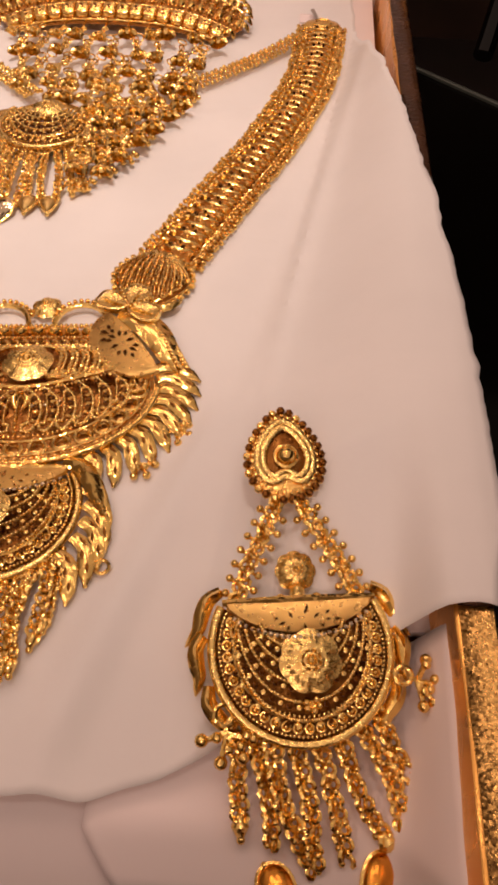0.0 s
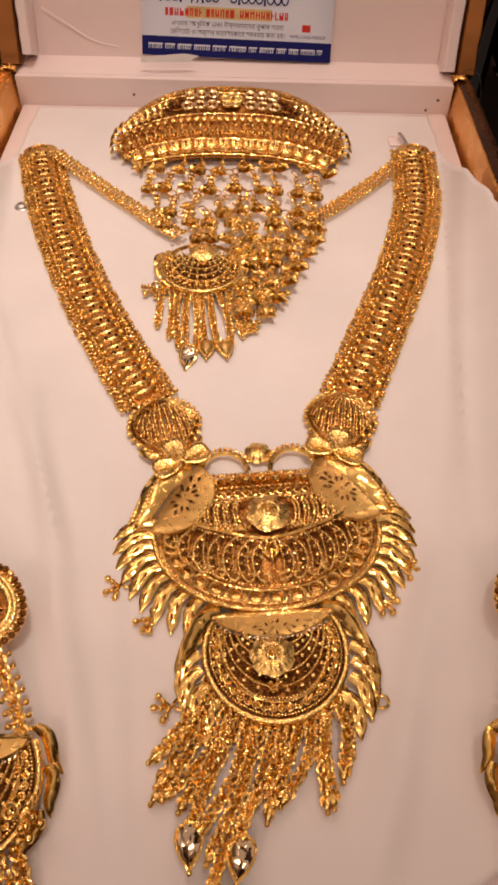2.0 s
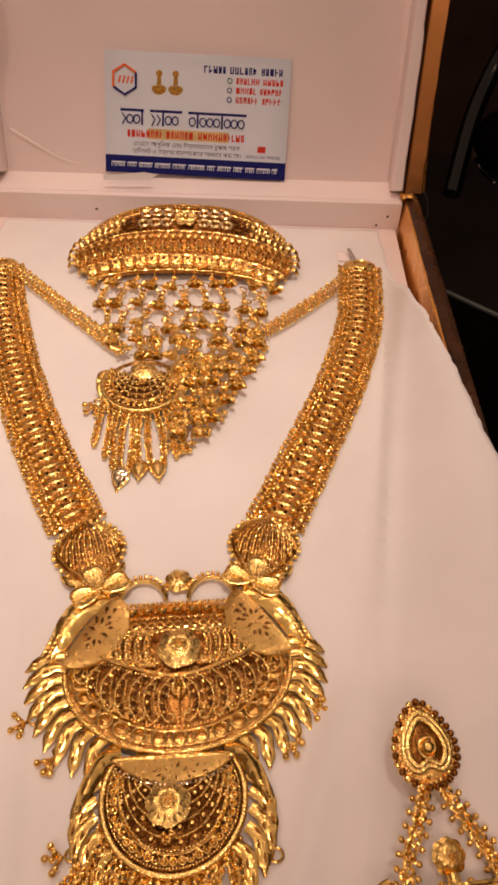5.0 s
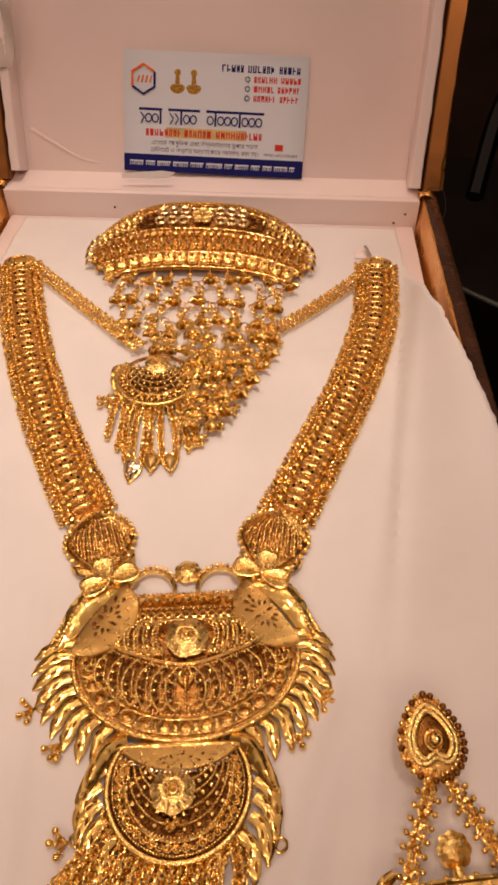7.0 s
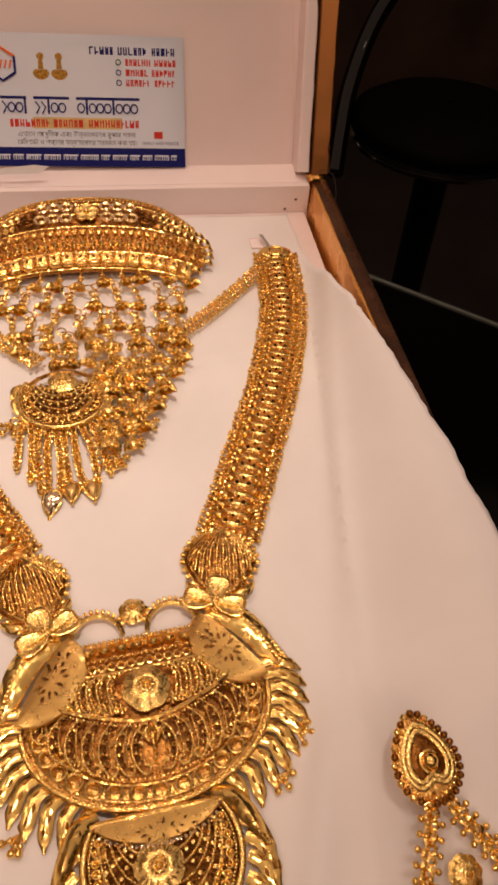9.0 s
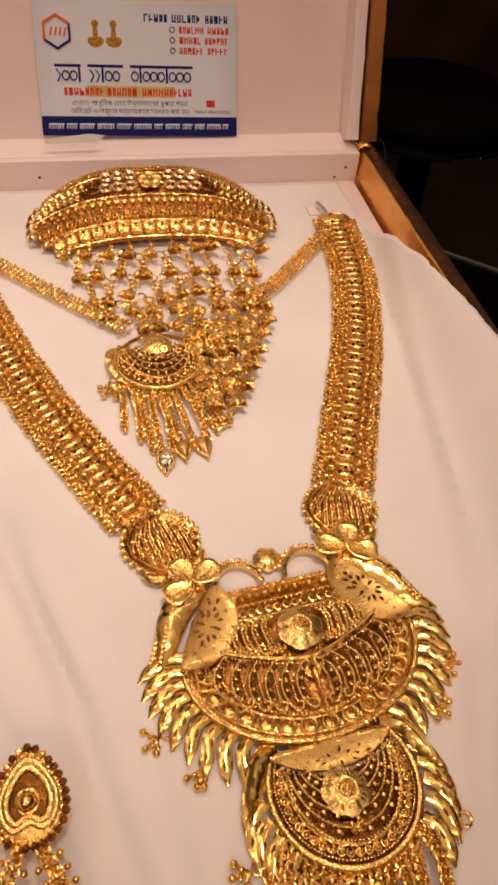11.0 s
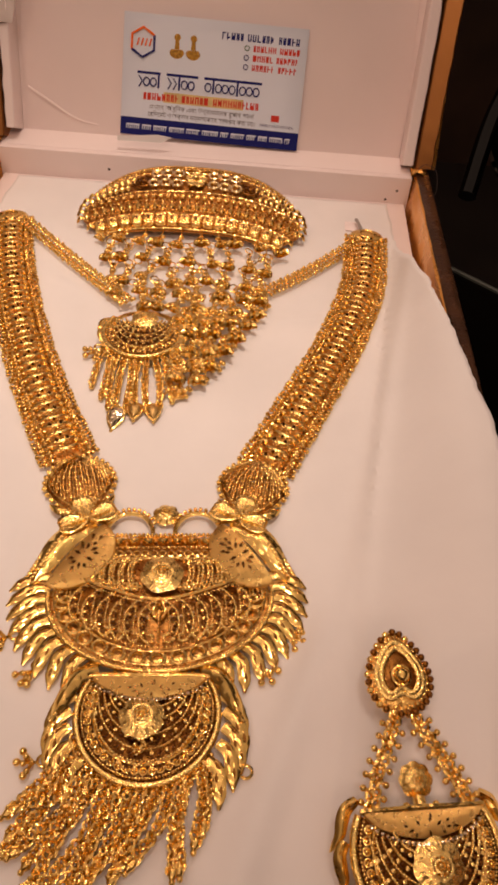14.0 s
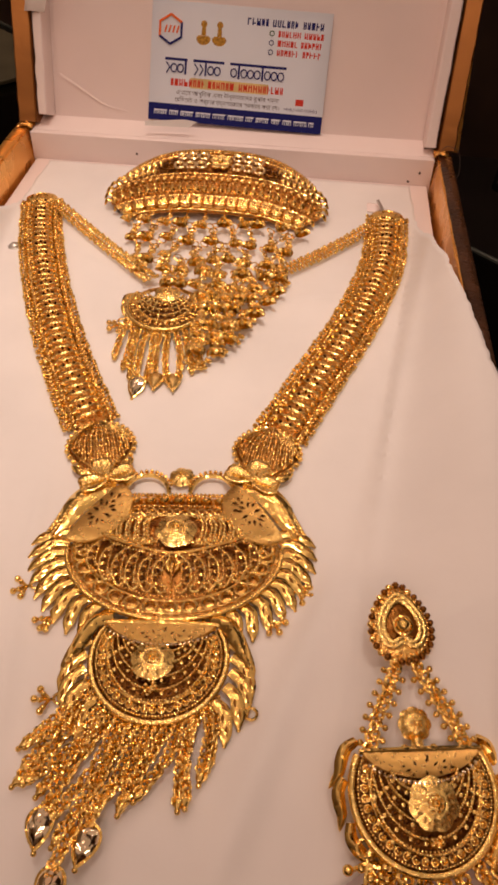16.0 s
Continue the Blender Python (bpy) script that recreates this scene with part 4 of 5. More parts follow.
def engraved_plate(parent, name, m, outline, z, cuts, seed, mat, dome=0.6, axis=0.0, size=1.0):
    g = Geo(m)
    g.plate(outline, z - 1.0, z, 0.4, dome)
    ob = gold_part(name, g, parent, mat)
    c = sum((vec(p) for p in outline), Vector()) / len(outline)
    rnd = random.Random(seed)
    # almond cuts, their dark reflection painted by the near-black gold
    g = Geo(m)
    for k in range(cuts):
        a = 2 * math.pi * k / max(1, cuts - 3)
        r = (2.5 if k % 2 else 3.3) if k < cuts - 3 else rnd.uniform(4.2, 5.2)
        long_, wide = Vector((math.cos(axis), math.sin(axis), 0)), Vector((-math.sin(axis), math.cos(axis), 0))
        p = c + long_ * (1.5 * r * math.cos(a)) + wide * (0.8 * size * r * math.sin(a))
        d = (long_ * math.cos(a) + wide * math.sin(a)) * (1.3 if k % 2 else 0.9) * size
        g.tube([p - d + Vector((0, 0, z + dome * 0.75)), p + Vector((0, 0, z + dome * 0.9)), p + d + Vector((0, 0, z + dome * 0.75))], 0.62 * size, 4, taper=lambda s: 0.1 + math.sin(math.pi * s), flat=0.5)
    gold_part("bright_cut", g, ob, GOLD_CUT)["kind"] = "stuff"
    return ob


def main_pendant(parent):
    m = at2(14.4, -243.3, 0.0, 6.2)
    RX, RY = 30.5, 23.6

    def dz(x, y):
        return 2.2 + 4.2 * max(0.0, 1 - (x / 33) ** 2 - ((y + 1) / 27) ** 2)

    def on(x, y, up=0.0):
        return Vector((x, y, dz(x, y) + up))

    def lift(line, up=0.0):
        return [on(p.x, p.y, up) for p in line]

    # pierced back: a low dome with the outline of the pendant
    out = arc(0, 0, RX, RY, 180, 360, 40) + [Vector(p) for p in ((27, 9, 0), (19, 19, 0), (0, 19.5, 0), (-19, 19, 0), (-27, 9, 0))]
    g = Geo(m)
    n = len(out)
    vs, fs = [], []
    for s in (1.0, 0.93, 0.86):
        vs += [on(p.x * s, p.y * s, -1.0) for p in out]
    for j in range(2):
        for i in range(n):
            fs.append((j * n + i, j * n + (i + 1) % n, (j + 1) * n + (i + 1) % n, (j + 1) * n + i))
    g.add(vs, fs)
    body = gold_part("pendant", g, parent, GOLD_DEEP, "large pierced gold pendant with a central rosette")
    # rims
    g = Geo(m)
    low = arc(0, 0, RX, RY, 180, 360, 48)
    g.tube(lift(low, 0.0), 0.8, 8)
    gold_part("outer_rim", g, body)
    g = Geo(m)
    for s, r in ((0.94, 0.35), (0.8, 0.42)):
        g.tube(lift([p * s for p in low], 0.4), r, 6)
    g.tube(lift(spline([(-26, 6), (-15, -0.5), (0, -5.0), (15, -0.5), (26, 6)], 1.2), 1.1), 0.55, 6)
    g.tube(lift(spline([(-21, 11), (-10, 9.2), (0, 9.0), (10, 9.2), (21, 11)], 1.2), 0.7), 0.4, 6)
    gold_part("wire_arc", g, body)
    g = Geo(m)
    for s in (0.985, 0.76):
        g.beads(lift([p * s for p in arc(0, 0, RX, RY, 183, 357, 84 if s > 0.9 else 66)], 0.7), 0.36, 6, 4)
    g.beads(lift(spline([(-25, 4.8), (-15, -1.7), (0, -6.2), (15, -1.7), (25, 4.8)], 0.9), 0.9), 0.36, 6, 4)
    gold_part("beaded_wire", g, body, GOLD, "", 30)
    # brown sheet added to stand for the shadowed paper behind the open scrolls
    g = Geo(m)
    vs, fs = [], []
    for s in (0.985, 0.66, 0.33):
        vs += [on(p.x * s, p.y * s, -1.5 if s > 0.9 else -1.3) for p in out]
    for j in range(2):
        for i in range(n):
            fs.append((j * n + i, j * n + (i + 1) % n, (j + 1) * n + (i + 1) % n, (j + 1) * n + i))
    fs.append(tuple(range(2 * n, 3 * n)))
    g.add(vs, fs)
    gold_part("back_plate", g, body, GOLD_SHADE, "copper brown sheet added for the shade behind the scrolls")
    # row of set rings between the arcs
    for k in range(15):
        a = 190 + 160 * k / 14
        p = Vector((RX * 0.87 * math.cos(radians(a)), RY * 0.87 * math.sin(radians(a)), 0))
        g = Geo(m)
        g.ring(on(p.x, p.y, 0.35), 1.9, 0.42, 14, 6)
        g.ring(on(p.x, p.y, -0.3), 1.5, 0.3, 12, 5)
        gold_part("set_ring", g, body, GOLD_YELLOW)
    # scrolls under the smile, both sides, and beside the rosette
    rnd = random.Random(11)
    for sg in (-1, 1):
        g = Geo(m)
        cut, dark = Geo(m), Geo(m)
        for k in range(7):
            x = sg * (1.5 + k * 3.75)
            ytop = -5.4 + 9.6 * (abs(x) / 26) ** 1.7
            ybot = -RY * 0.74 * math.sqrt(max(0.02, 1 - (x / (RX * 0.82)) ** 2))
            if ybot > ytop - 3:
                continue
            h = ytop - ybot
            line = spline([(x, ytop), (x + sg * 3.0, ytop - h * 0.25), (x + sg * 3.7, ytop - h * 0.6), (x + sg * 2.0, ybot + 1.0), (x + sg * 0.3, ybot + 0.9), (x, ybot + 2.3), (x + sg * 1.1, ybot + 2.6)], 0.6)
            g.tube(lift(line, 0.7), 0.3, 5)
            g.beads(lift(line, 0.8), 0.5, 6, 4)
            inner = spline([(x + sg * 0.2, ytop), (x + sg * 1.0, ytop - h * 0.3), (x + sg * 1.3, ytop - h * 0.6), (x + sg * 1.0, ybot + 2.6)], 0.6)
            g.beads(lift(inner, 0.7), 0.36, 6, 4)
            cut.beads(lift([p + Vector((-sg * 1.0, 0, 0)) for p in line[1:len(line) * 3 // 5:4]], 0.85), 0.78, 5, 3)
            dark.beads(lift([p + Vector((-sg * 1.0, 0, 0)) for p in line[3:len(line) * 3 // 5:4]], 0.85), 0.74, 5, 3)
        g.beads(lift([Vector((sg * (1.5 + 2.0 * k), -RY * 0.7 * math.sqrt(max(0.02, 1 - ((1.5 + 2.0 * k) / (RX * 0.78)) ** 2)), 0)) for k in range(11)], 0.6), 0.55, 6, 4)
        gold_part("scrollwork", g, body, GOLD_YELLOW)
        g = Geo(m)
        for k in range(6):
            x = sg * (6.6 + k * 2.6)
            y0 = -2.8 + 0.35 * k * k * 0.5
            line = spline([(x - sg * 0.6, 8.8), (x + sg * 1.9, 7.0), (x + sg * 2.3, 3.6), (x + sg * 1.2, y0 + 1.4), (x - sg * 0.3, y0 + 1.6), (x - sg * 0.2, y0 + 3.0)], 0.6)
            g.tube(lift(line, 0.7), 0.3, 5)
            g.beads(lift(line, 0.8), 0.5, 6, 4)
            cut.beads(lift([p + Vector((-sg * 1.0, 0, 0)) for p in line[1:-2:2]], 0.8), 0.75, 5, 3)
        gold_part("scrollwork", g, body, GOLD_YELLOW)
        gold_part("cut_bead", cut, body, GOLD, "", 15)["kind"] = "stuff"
        # Every other bead is brown, coloured like a facet that reflects dark.
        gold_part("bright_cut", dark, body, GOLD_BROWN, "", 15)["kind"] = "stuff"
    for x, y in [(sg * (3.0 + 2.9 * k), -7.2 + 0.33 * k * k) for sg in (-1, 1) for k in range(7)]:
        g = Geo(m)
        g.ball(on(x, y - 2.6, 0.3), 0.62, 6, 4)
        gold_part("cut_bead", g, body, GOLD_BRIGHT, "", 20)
    # centre: rosette, with a fleur under it
    g = Geo(m)
    g.flower((0.3, 3.0, 6.6), 6.0, 2.0, 6, 12)
    gold_part("rosette", g, body, GOLD_YELLOW, "stamped yellow gold rosette")
    g = Geo(m)
    g.leaf([(0, -4.5, 6.4), (-1.6, -7.5, 6.2), (-0.4, -10.5, 5.2)], 1.8, 0.8)
    g.leaf([(0, -4.5, 6.4), (1.6, -7.5, 6.2), (0.4, -10.5, 5.2)], 1.8, 0.8)
    g.tube(lift([Vector((0, -8, 0)), Vector((0, -17.5, 0))], 0.8), 0.4, 5)
    g.beads(lift([Vector((0, -11 - k, 0)) for k in range(7)], 1.2), 0.5, 6, 4)
    gold_part("fleur", g, body)
    # top band: hearts, rings, beads
    for k in range(7):
        x = -12.6 + 4.2 * k
        g = Geo(m)
        hp = []
        for i in range(24):
            t = 2 * math.pi * i / 24
            hp.append((x + 0.118 * 16 * math.sin(t) ** 3, 16.6 + 0.115 * (13 * math.cos(t) - 5 * math.cos(2 * t) - 2 * math.cos(3 * t) - math.cos(4 * t))))
        g.plate(hp, 2.4, 4.0, 0.3, 1.3)
        gold_part("heart", g, body, GOLD)
    g = Geo(m)
    for k in range(13):
        g.ring((-14.4 + 2.4 * k, 11.6, 5.0), 0.95, 0.32, 10, 5)
    g.beads([(-14.4 + 1.5 * k, 13.6, 4.7) for k in range(20)], 0.55, 6, 4)
    g.beads([(-14.6 + 1.25 * k, 19.6, 3.3) for k in range(24)], 0.62, 6, 4)
    g.beads([(-16 + 0.8 * k, 14.3, 4.3) for k in range(41)], 0.45, 6, 4)
    g.beads([(-16 + 0.8 * k, 18.9, 3.4) for k in range(41)], 0.45, 6, 4)
    gold_part("top_band", g, body)
    g = Geo(m)
    g.plate([(-16, 14.4), (16, 14.4), (15, 18.8), (-15, 18.8)], 1.6, 2.5, 0.2)
    gold_part("band_back", g, body, GOLD_YELLOW)
    # arches and the small flower on top
    for sg in (-1, 1):
        g = Geo(m)
        a_ = arc(sg * 10.0, 20.6, 6.8, 7.8, 5, 175, 18, 2.4)
        g.tube(a_, 0.75, 6)
        g.beads(arc(sg * 10.0, 21.0, 7.8, 8.9, 25, 155, 11, 2.4), 0.72, 6, 4)
        gold_part("arch", g, body, GOLD, "", 30)
    g = Geo(m)
    g.flower((0.4, 28.3, 1.0), 4.1, 2.0, 7)
    gold_part("top_flower", g, body, GOLD_YELLOW)
    # engraved half moons, shoulder curls and trefoils
    for sg in (-1, 1):
        p0, p1 = (sg * 17.0, 21.8), (sg * 30.8, 1.0)
        o = half_moon(p0, p1, 9.8) if sg < 0 else half_moon(p1, p0, 9.8)
        engraved_plate(body, "engraved_plate", m, o, 6.0, 15, 3 + sg, GOLD_ENGRAVED, 0.7, math.atan2(p0[1] - p1[1], p0[0] - p1[0]))
        g = Geo(m)
        g.tube([(*p0, 5.2), ((p0[0] + p1[0]) / 2 + sg * 1.2, (p0[1] + p1[1]) / 2 + 0.8, 5.6), (*p1, 4.8)], 0.5, 6)
        gold_part("plate_edge", g, body)
        g = Geo(m)
        line = spline([(sg * 19.5, 23.0, 3.0), (sg * 25.8, 20.0, 3.8), (sg * 30.0, 15.0, 3.6), (sg * 32.6, 9.2, 3.0), (sg * 35.2, 3.6, 2.2)], 1.3)
        g.leaf(line[::3] + [line[-1]], 7.0, 1.6, n=20)
        g.beads([p + Vector((sg * 0.6, 0.3, 1.0)) for p in line[1:-1]], 0.8, 6, 4)
        gold_part("shoulder_curl", g, body, GOLD_SMOOTH, "", 30)
        g = Geo(m)
        g.beads([p + Vector((sg * 2.5, 1.2, -0.6)) for p in line[2:-1]], 0.95, 6, 4)
        gold_part("beaded_curl", g, body, GOLD, "", 30)["kind"] = "stuff"
        trefoil(body, m @ at2(sg * 22.0, 23.8, 1.8, -sg * 6) @ Matrix.Scale(1.2, 4), sg)
        # fringe of feathers
        cuts = Geo()
        for k in range(10):
            a = (167 + k * 8.0) if sg < 0 else (373 - k * 8.0)
            px, py = RX * math.cos(radians(a)), RY * math.sin(radians(a))
            aim = (186 + k * 7.2) if sg < 0 else (354 - k * 7.2)
            g = Geo(m if sg < 0 else m @ Matrix.Identity(4))
            if sg > 0:
                g.m = m @ Matrix.Diagonal((-1, 1, 1, 1))
                px, aim = -px, 180 - aim
            feather(g, px * 0.99, py * 0.99, aim, (13.0 if sg < 0 else 12.0) - 0.6 - 0.1 * k, 3.7, 1.4, cuts)
            if sg > 0:
                g.f = [f[::-1] for f in g.f]
            gold_part("feather", g, body, GOLD_SMOOTH, "", 40)
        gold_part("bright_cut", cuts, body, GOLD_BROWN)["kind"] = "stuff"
        g = Geo(m)
        for k in range(5):
            a = (250 + k * 4.2) if sg < 0 else (290 - k * 4.2)
            g.cluster((RX * 1.05 * math.cos(radians(a)), RY * 1.06 * math.sin(radians(a)), 1.2), 0.7, k, 4)
        gold_part("bead_knot", g, body)
    for x, y, turn, sd in ((-37.8, -11.4, -70, 1), (-30.6, -20.2, -40, 2), (32.6, -12.6, 70, 3), (25.8, -20.8, 40, 4)):
        bead_tassel(body, m @ at2(x, y, 0.6, turn), sd)
    return body


def disc_face(body, m, R, top, flower_at, fr, seed, shade_backed=False, crescent=True):
    """The pierced round face shared by the lower pendant, the earrings and the small drop."""
    a0 = math.degrees(math.asin(top / R))

    def dz(x, y):
        return 2.0 + 2.6 * max(0.0, 1 - (x * x + y * y) / (R * R * 1.1))

    def on(x, y, up=0.0):
        return Vector((x, y, dz(x, y) + up))

    rim = arc(0, 0, R, R, 180 - a0, 360 + a0, 56)
    g = Geo(m)
    g.tube([on(p.x, p.y, 0.0) for p in rim], 0.9, 8)
    gold_part("outer_rim", g, body, GOLD_YELLOW if shade_backed else GOLD)
    g = Geo(m)
    g.beads([on(p.x * 0.92, p.y * 0.92, 0.3) for p in arc(0, 0, R, R, 180 - a0, 360 + a0, int(R * 5))], 0.34, 6, 4)
    g.beads([on(p.x * 0.72, p.y * 0.72, 0.5) for p in arc(0, 0, R, R, 176 - a0, 364 + a0, int(R * 3.6))], 0.32, 6, 4)
    gold_part("beaded_wire", g, body, GOLD, "", 30)
    g = Geo(m)
    g.tube([on(p.x * 0.76, p.y * 0.76, 0.4) for p in arc(0, 0, R, R, 178 - a0, 362 + a0, 44)], 0.38, 6)
    gold_part("wire_arc", g, body)
    n = int(R * 1.7)
    for k in range(n):
        a = 176 - a0 * 0.6 + (188 + a0 * 1.2) * k / (n - 1)
        g = Geo(m)
        p = Vector((R * 0.84 * math.cos(radians(a)), R * 0.84 * math.sin(radians(a)), 0))
        g.ring(on(p.x, p.y, 0.3), R * 0.046, 0.26, 10, 5)
        g.ball(on(p.x, p.y, 0.1), R * 0.03, 6, 4)
        gold_part("set_ring", g, body)
    fx, fy = flower_at
    for sg in (-1, 1):
        g = Geo(m)
        dark = Geo(m)
        for k in range(5):
            # swags hung from the upper corners, each shorter than the last
            wide, deep = R * (0.79 - 0.075 * k), (R * 0.70 + top) * (1 - 0.155 * k)
            ang = np.linspace(0.12 + 0.05 * k, math.pi / 2, 22)
            line = [Vector((sg * wide * math.cos(a), top - 1.0 - deep * math.sin(a) ** 0.85, 0)) for a in ang]
            g.tube([on(p.x, p.y, 0.5) for p in line], 0.32, 5)
            g.beads([on(p.x, p.y, 0.75) for p in line], 0.42, 6, 4)
            g.beads([on(p.x * 1.07, p.y - 0.9, 0.4) for p in line[3:-1:4]], 0.6, 5, 3)
            dark.beads([on(p.x * 1.07, p.y - 0.9, 0.4) for p in line[5:-1:4]], 0.58, 5, 3)
        gold_part("scrollwork", g, body, GOLD_YELLOW)
        # Dark reflections among the swags, put in as brown beads.
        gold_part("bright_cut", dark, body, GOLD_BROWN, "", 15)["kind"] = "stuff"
    if shade_backed:
        # Dark plate added to stand for the shade in the holes of the face.
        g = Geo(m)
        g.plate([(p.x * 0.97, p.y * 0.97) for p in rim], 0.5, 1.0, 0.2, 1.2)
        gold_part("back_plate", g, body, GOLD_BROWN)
    # rosette and its beads
    g = Geo(m)
    g.flower(on(fx, fy, 0.4), fr, 1.7, 7, seed * 9)
    gold_part("rosette", g, body, GOLD_YELLOW, "stamped yellow gold rosette")
    g = Geo(m)
    g.cluster(on(fx, fy - fr - 1.6, 0.8), 0.7, seed, 5)
    gold_part("bead_knot", g, body)
    # satin crescent on top
    if not crescent:
        return
    w = R * math.cos(radians(a0)) * 0.96
    o = [Vector((-w, top + 0.3, 0))] + [Vector((w * x, top - (1 - x * x) ** 0.75 * R * 0.33, 0)) for x in np.linspace(-0.96, 0.96, 16)] + [Vector((w, top + 0.3, 0))]
    engraved_plate(body, "top_crescent", m, o, 4.2, 12, seed, GOLD_ENGRAVED, 0.3, 0.0, 0.6)
    g = Geo(m)
    g.tube([(-w - 0.5, top + 0.5, 3.6), (0, top + 0.7, 4.0), (w + 0.5, top + 0.5, 3.6)], 0.7, 6)
    gold_part("top_bar", g, body)
    g = Geo(m)
    g.beads([on(w * x * 0.97, top - (1 - x * x) ** 0.75 * R * 0.33 - 1.1, 0.8) for x in np.linspace(-0.92, 0.92, int(R * 1.5))], 0.62, 6, 4)
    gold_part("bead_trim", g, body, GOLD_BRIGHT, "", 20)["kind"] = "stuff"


def drop(parent, m, size=1.0, mat=None, length=8.8):
    """A pointed, dished drop with a wire rim."""
    g = Geo(m)
    o = []
    for i in range(28):
        t = 2 * math.pi * i / 28
        o.append((3.6 * size * math.sin(t) * (math.sin(t / 2) ** 0.9 if 0 < t < 2 * math.pi else 0), -length * size * 0.5 * math.cos(t)))
    g.plate(o, 0.4, 1.2, 0.3, 1.6 * size)
    ob = gold_part("drop", g, parent, mat or GOLD_BRIGHT)
    g = Geo(m)
    g.tube([(*p, 1.0) for p in o], 0.42 * size, 5, True)
    g.ball((0, -length * 0.5 * size + length * size, 0.8), 0.7 * size)
    g.ball((0, -length * 0.56 * size, 0.8), 0.7 * size)
    gold_part("drop_rim", g, ob)
    return ob


def lower_pendant(parent):
    m = at2(16.4, -279.6, 0.0, 5.0)
    R, disc = 17.2, m @ Matrix.Translation((0, 2.6, 0))
    g = Geo(disc)
    g.tube(arc(0, 0, R * 0.97, R * 0.97, 150, 390, 48, 1.0), 0.8, 5)
    body = gold_part("lower_pendant", g, parent, GOLD_DEEP, "round pierced gold pendant hung with chains")
    disc_face(body, disc, R, 8.4, (-1.2, -2.5), 5.5, 2, True)
    for sg in (-1, 1):
        cuts = Geo()
        for k in range(6):
            y0 = 9.0 - k * 4.0
            x0 = -math.sqrt(max(0, R * R - y0 * y0)) - 0.2
            g = Geo(m if sg < 0 else m @ Matrix.Diagonal((-1, 1, 1, 1)))
            feather(g, x0 - 1.2, y0 + 2.2, 228 + k * 3.5, (12.2 if sg < 0 else 12.4) - 0.3 * k, 3.7, 1.4, cuts)
            if sg > 0:
                g.f = [f[::-1] for f in g.f]
            gold_part("feather", g, body, GOLD_SMOOTH, "", 40)
        gold_part("bright_cut", cuts, body, GOLD_BROWN)["kind"] = "stuff"
        g = Geo(m)
        g.leaf([(sg * 13.0, 13.2, 3.2), (sg * 17.2, 11.6, 3.8), (sg * 20.2, 6.5, 3.4), (sg * 23.2, -0.5, 2.0)], 3.9, 1.6, n=14)
        for k in range(5):
            g.leaf([(sg * (17.0 + 1.3 * k), 11.0 - 2.4 * k, 4.6 - 0.4 * k), (sg * (18.4 + 1.2 * k), 9.4 - 2.4 * k, 4.8 - 0.4 * k)], 1.6, 0.7, n=4)
        gold_part("shoulder_leaf", g, body, GOLD_SMOOTH, "", 25)
    bead_tassel(body, m @ at2(-23.4, -8.6, 0.8, -80), 7)
    g = Geo(m)
    g.ring((23.6, -11.4, 1.7), 1.5, 0.4, 14, 6)
    g.tube([(20.6, -10.0, 1.9), (22.4, -10.9, 1.8)], 0.5, 6)
    gold_part("jump_ring", g, body)
    # the swept chains: start angle on the rim, end in the plan
    ends = [(200, -9.5, -301.0), (207, -10.5, -301.8), (214, -9.0, -306.5), (220, -9.6, -310.0), (226, -7.0, -309.5), (232, -3.8, -311.5), (238, -2.2, -315.8), (244, 0.2, -316.5),
            (250, 2.4, -321.0), (256, 3.2, -326.4), (263, 8.3, -317.0), (270, 9.0, -314.0), (277, 14.5, -313.0), (284, 15.2, -311.5), (291, 18.0, -310.0), (300, 26.8, -310.6), (308, 28.2, -309.8), (318, 31.0, -304.5), (326, 32.5, -301.0)]
    for i, (a, ex, ey) in enumerate(ends):
        s = disc @ Vector((R * 1.03 * math.cos(radians(a)), R * 1.03 * math.sin(radians(a)), 1.2))
        e = Vector((ex, ey, 1.3))
        sway = Vector((1.6 * math.sin(i * 1.9), 0, 0))
        mid = s * 0.5 + e * 0.5 + sway + Vector((0.10 * (s.x - e.x), -0.5, 0.7 + 0.8 * (i % 3)))
        g = Geo()
        g.chain([s, mid, e], 1.75, i)
        ob = gold_part("chain", g, body)
        if i not in (6, 9, 10):
            g = Geo()
            d = (e - mid).normalized()
            g.tube([e - d * 1.0, e + d * 0.6, e + d * 1.8], 1.15, 7, taper=lambda t: 0.5 + 0.6 * math.sin(math.pi * t))
            g.ball(e + d * 2.2, 0.75, 8, 5)
            gold_part("chain_tip", g, ob)
    drop(body, at2(-2.2, -319.6, 0.5, 4), 1.0)
    drop(body, at2(8.5, -321.8, 0.5, -10), 1.0)
    drop(body, at2(3.4, -331.0, 0.5, 2), 1.05)
    return body


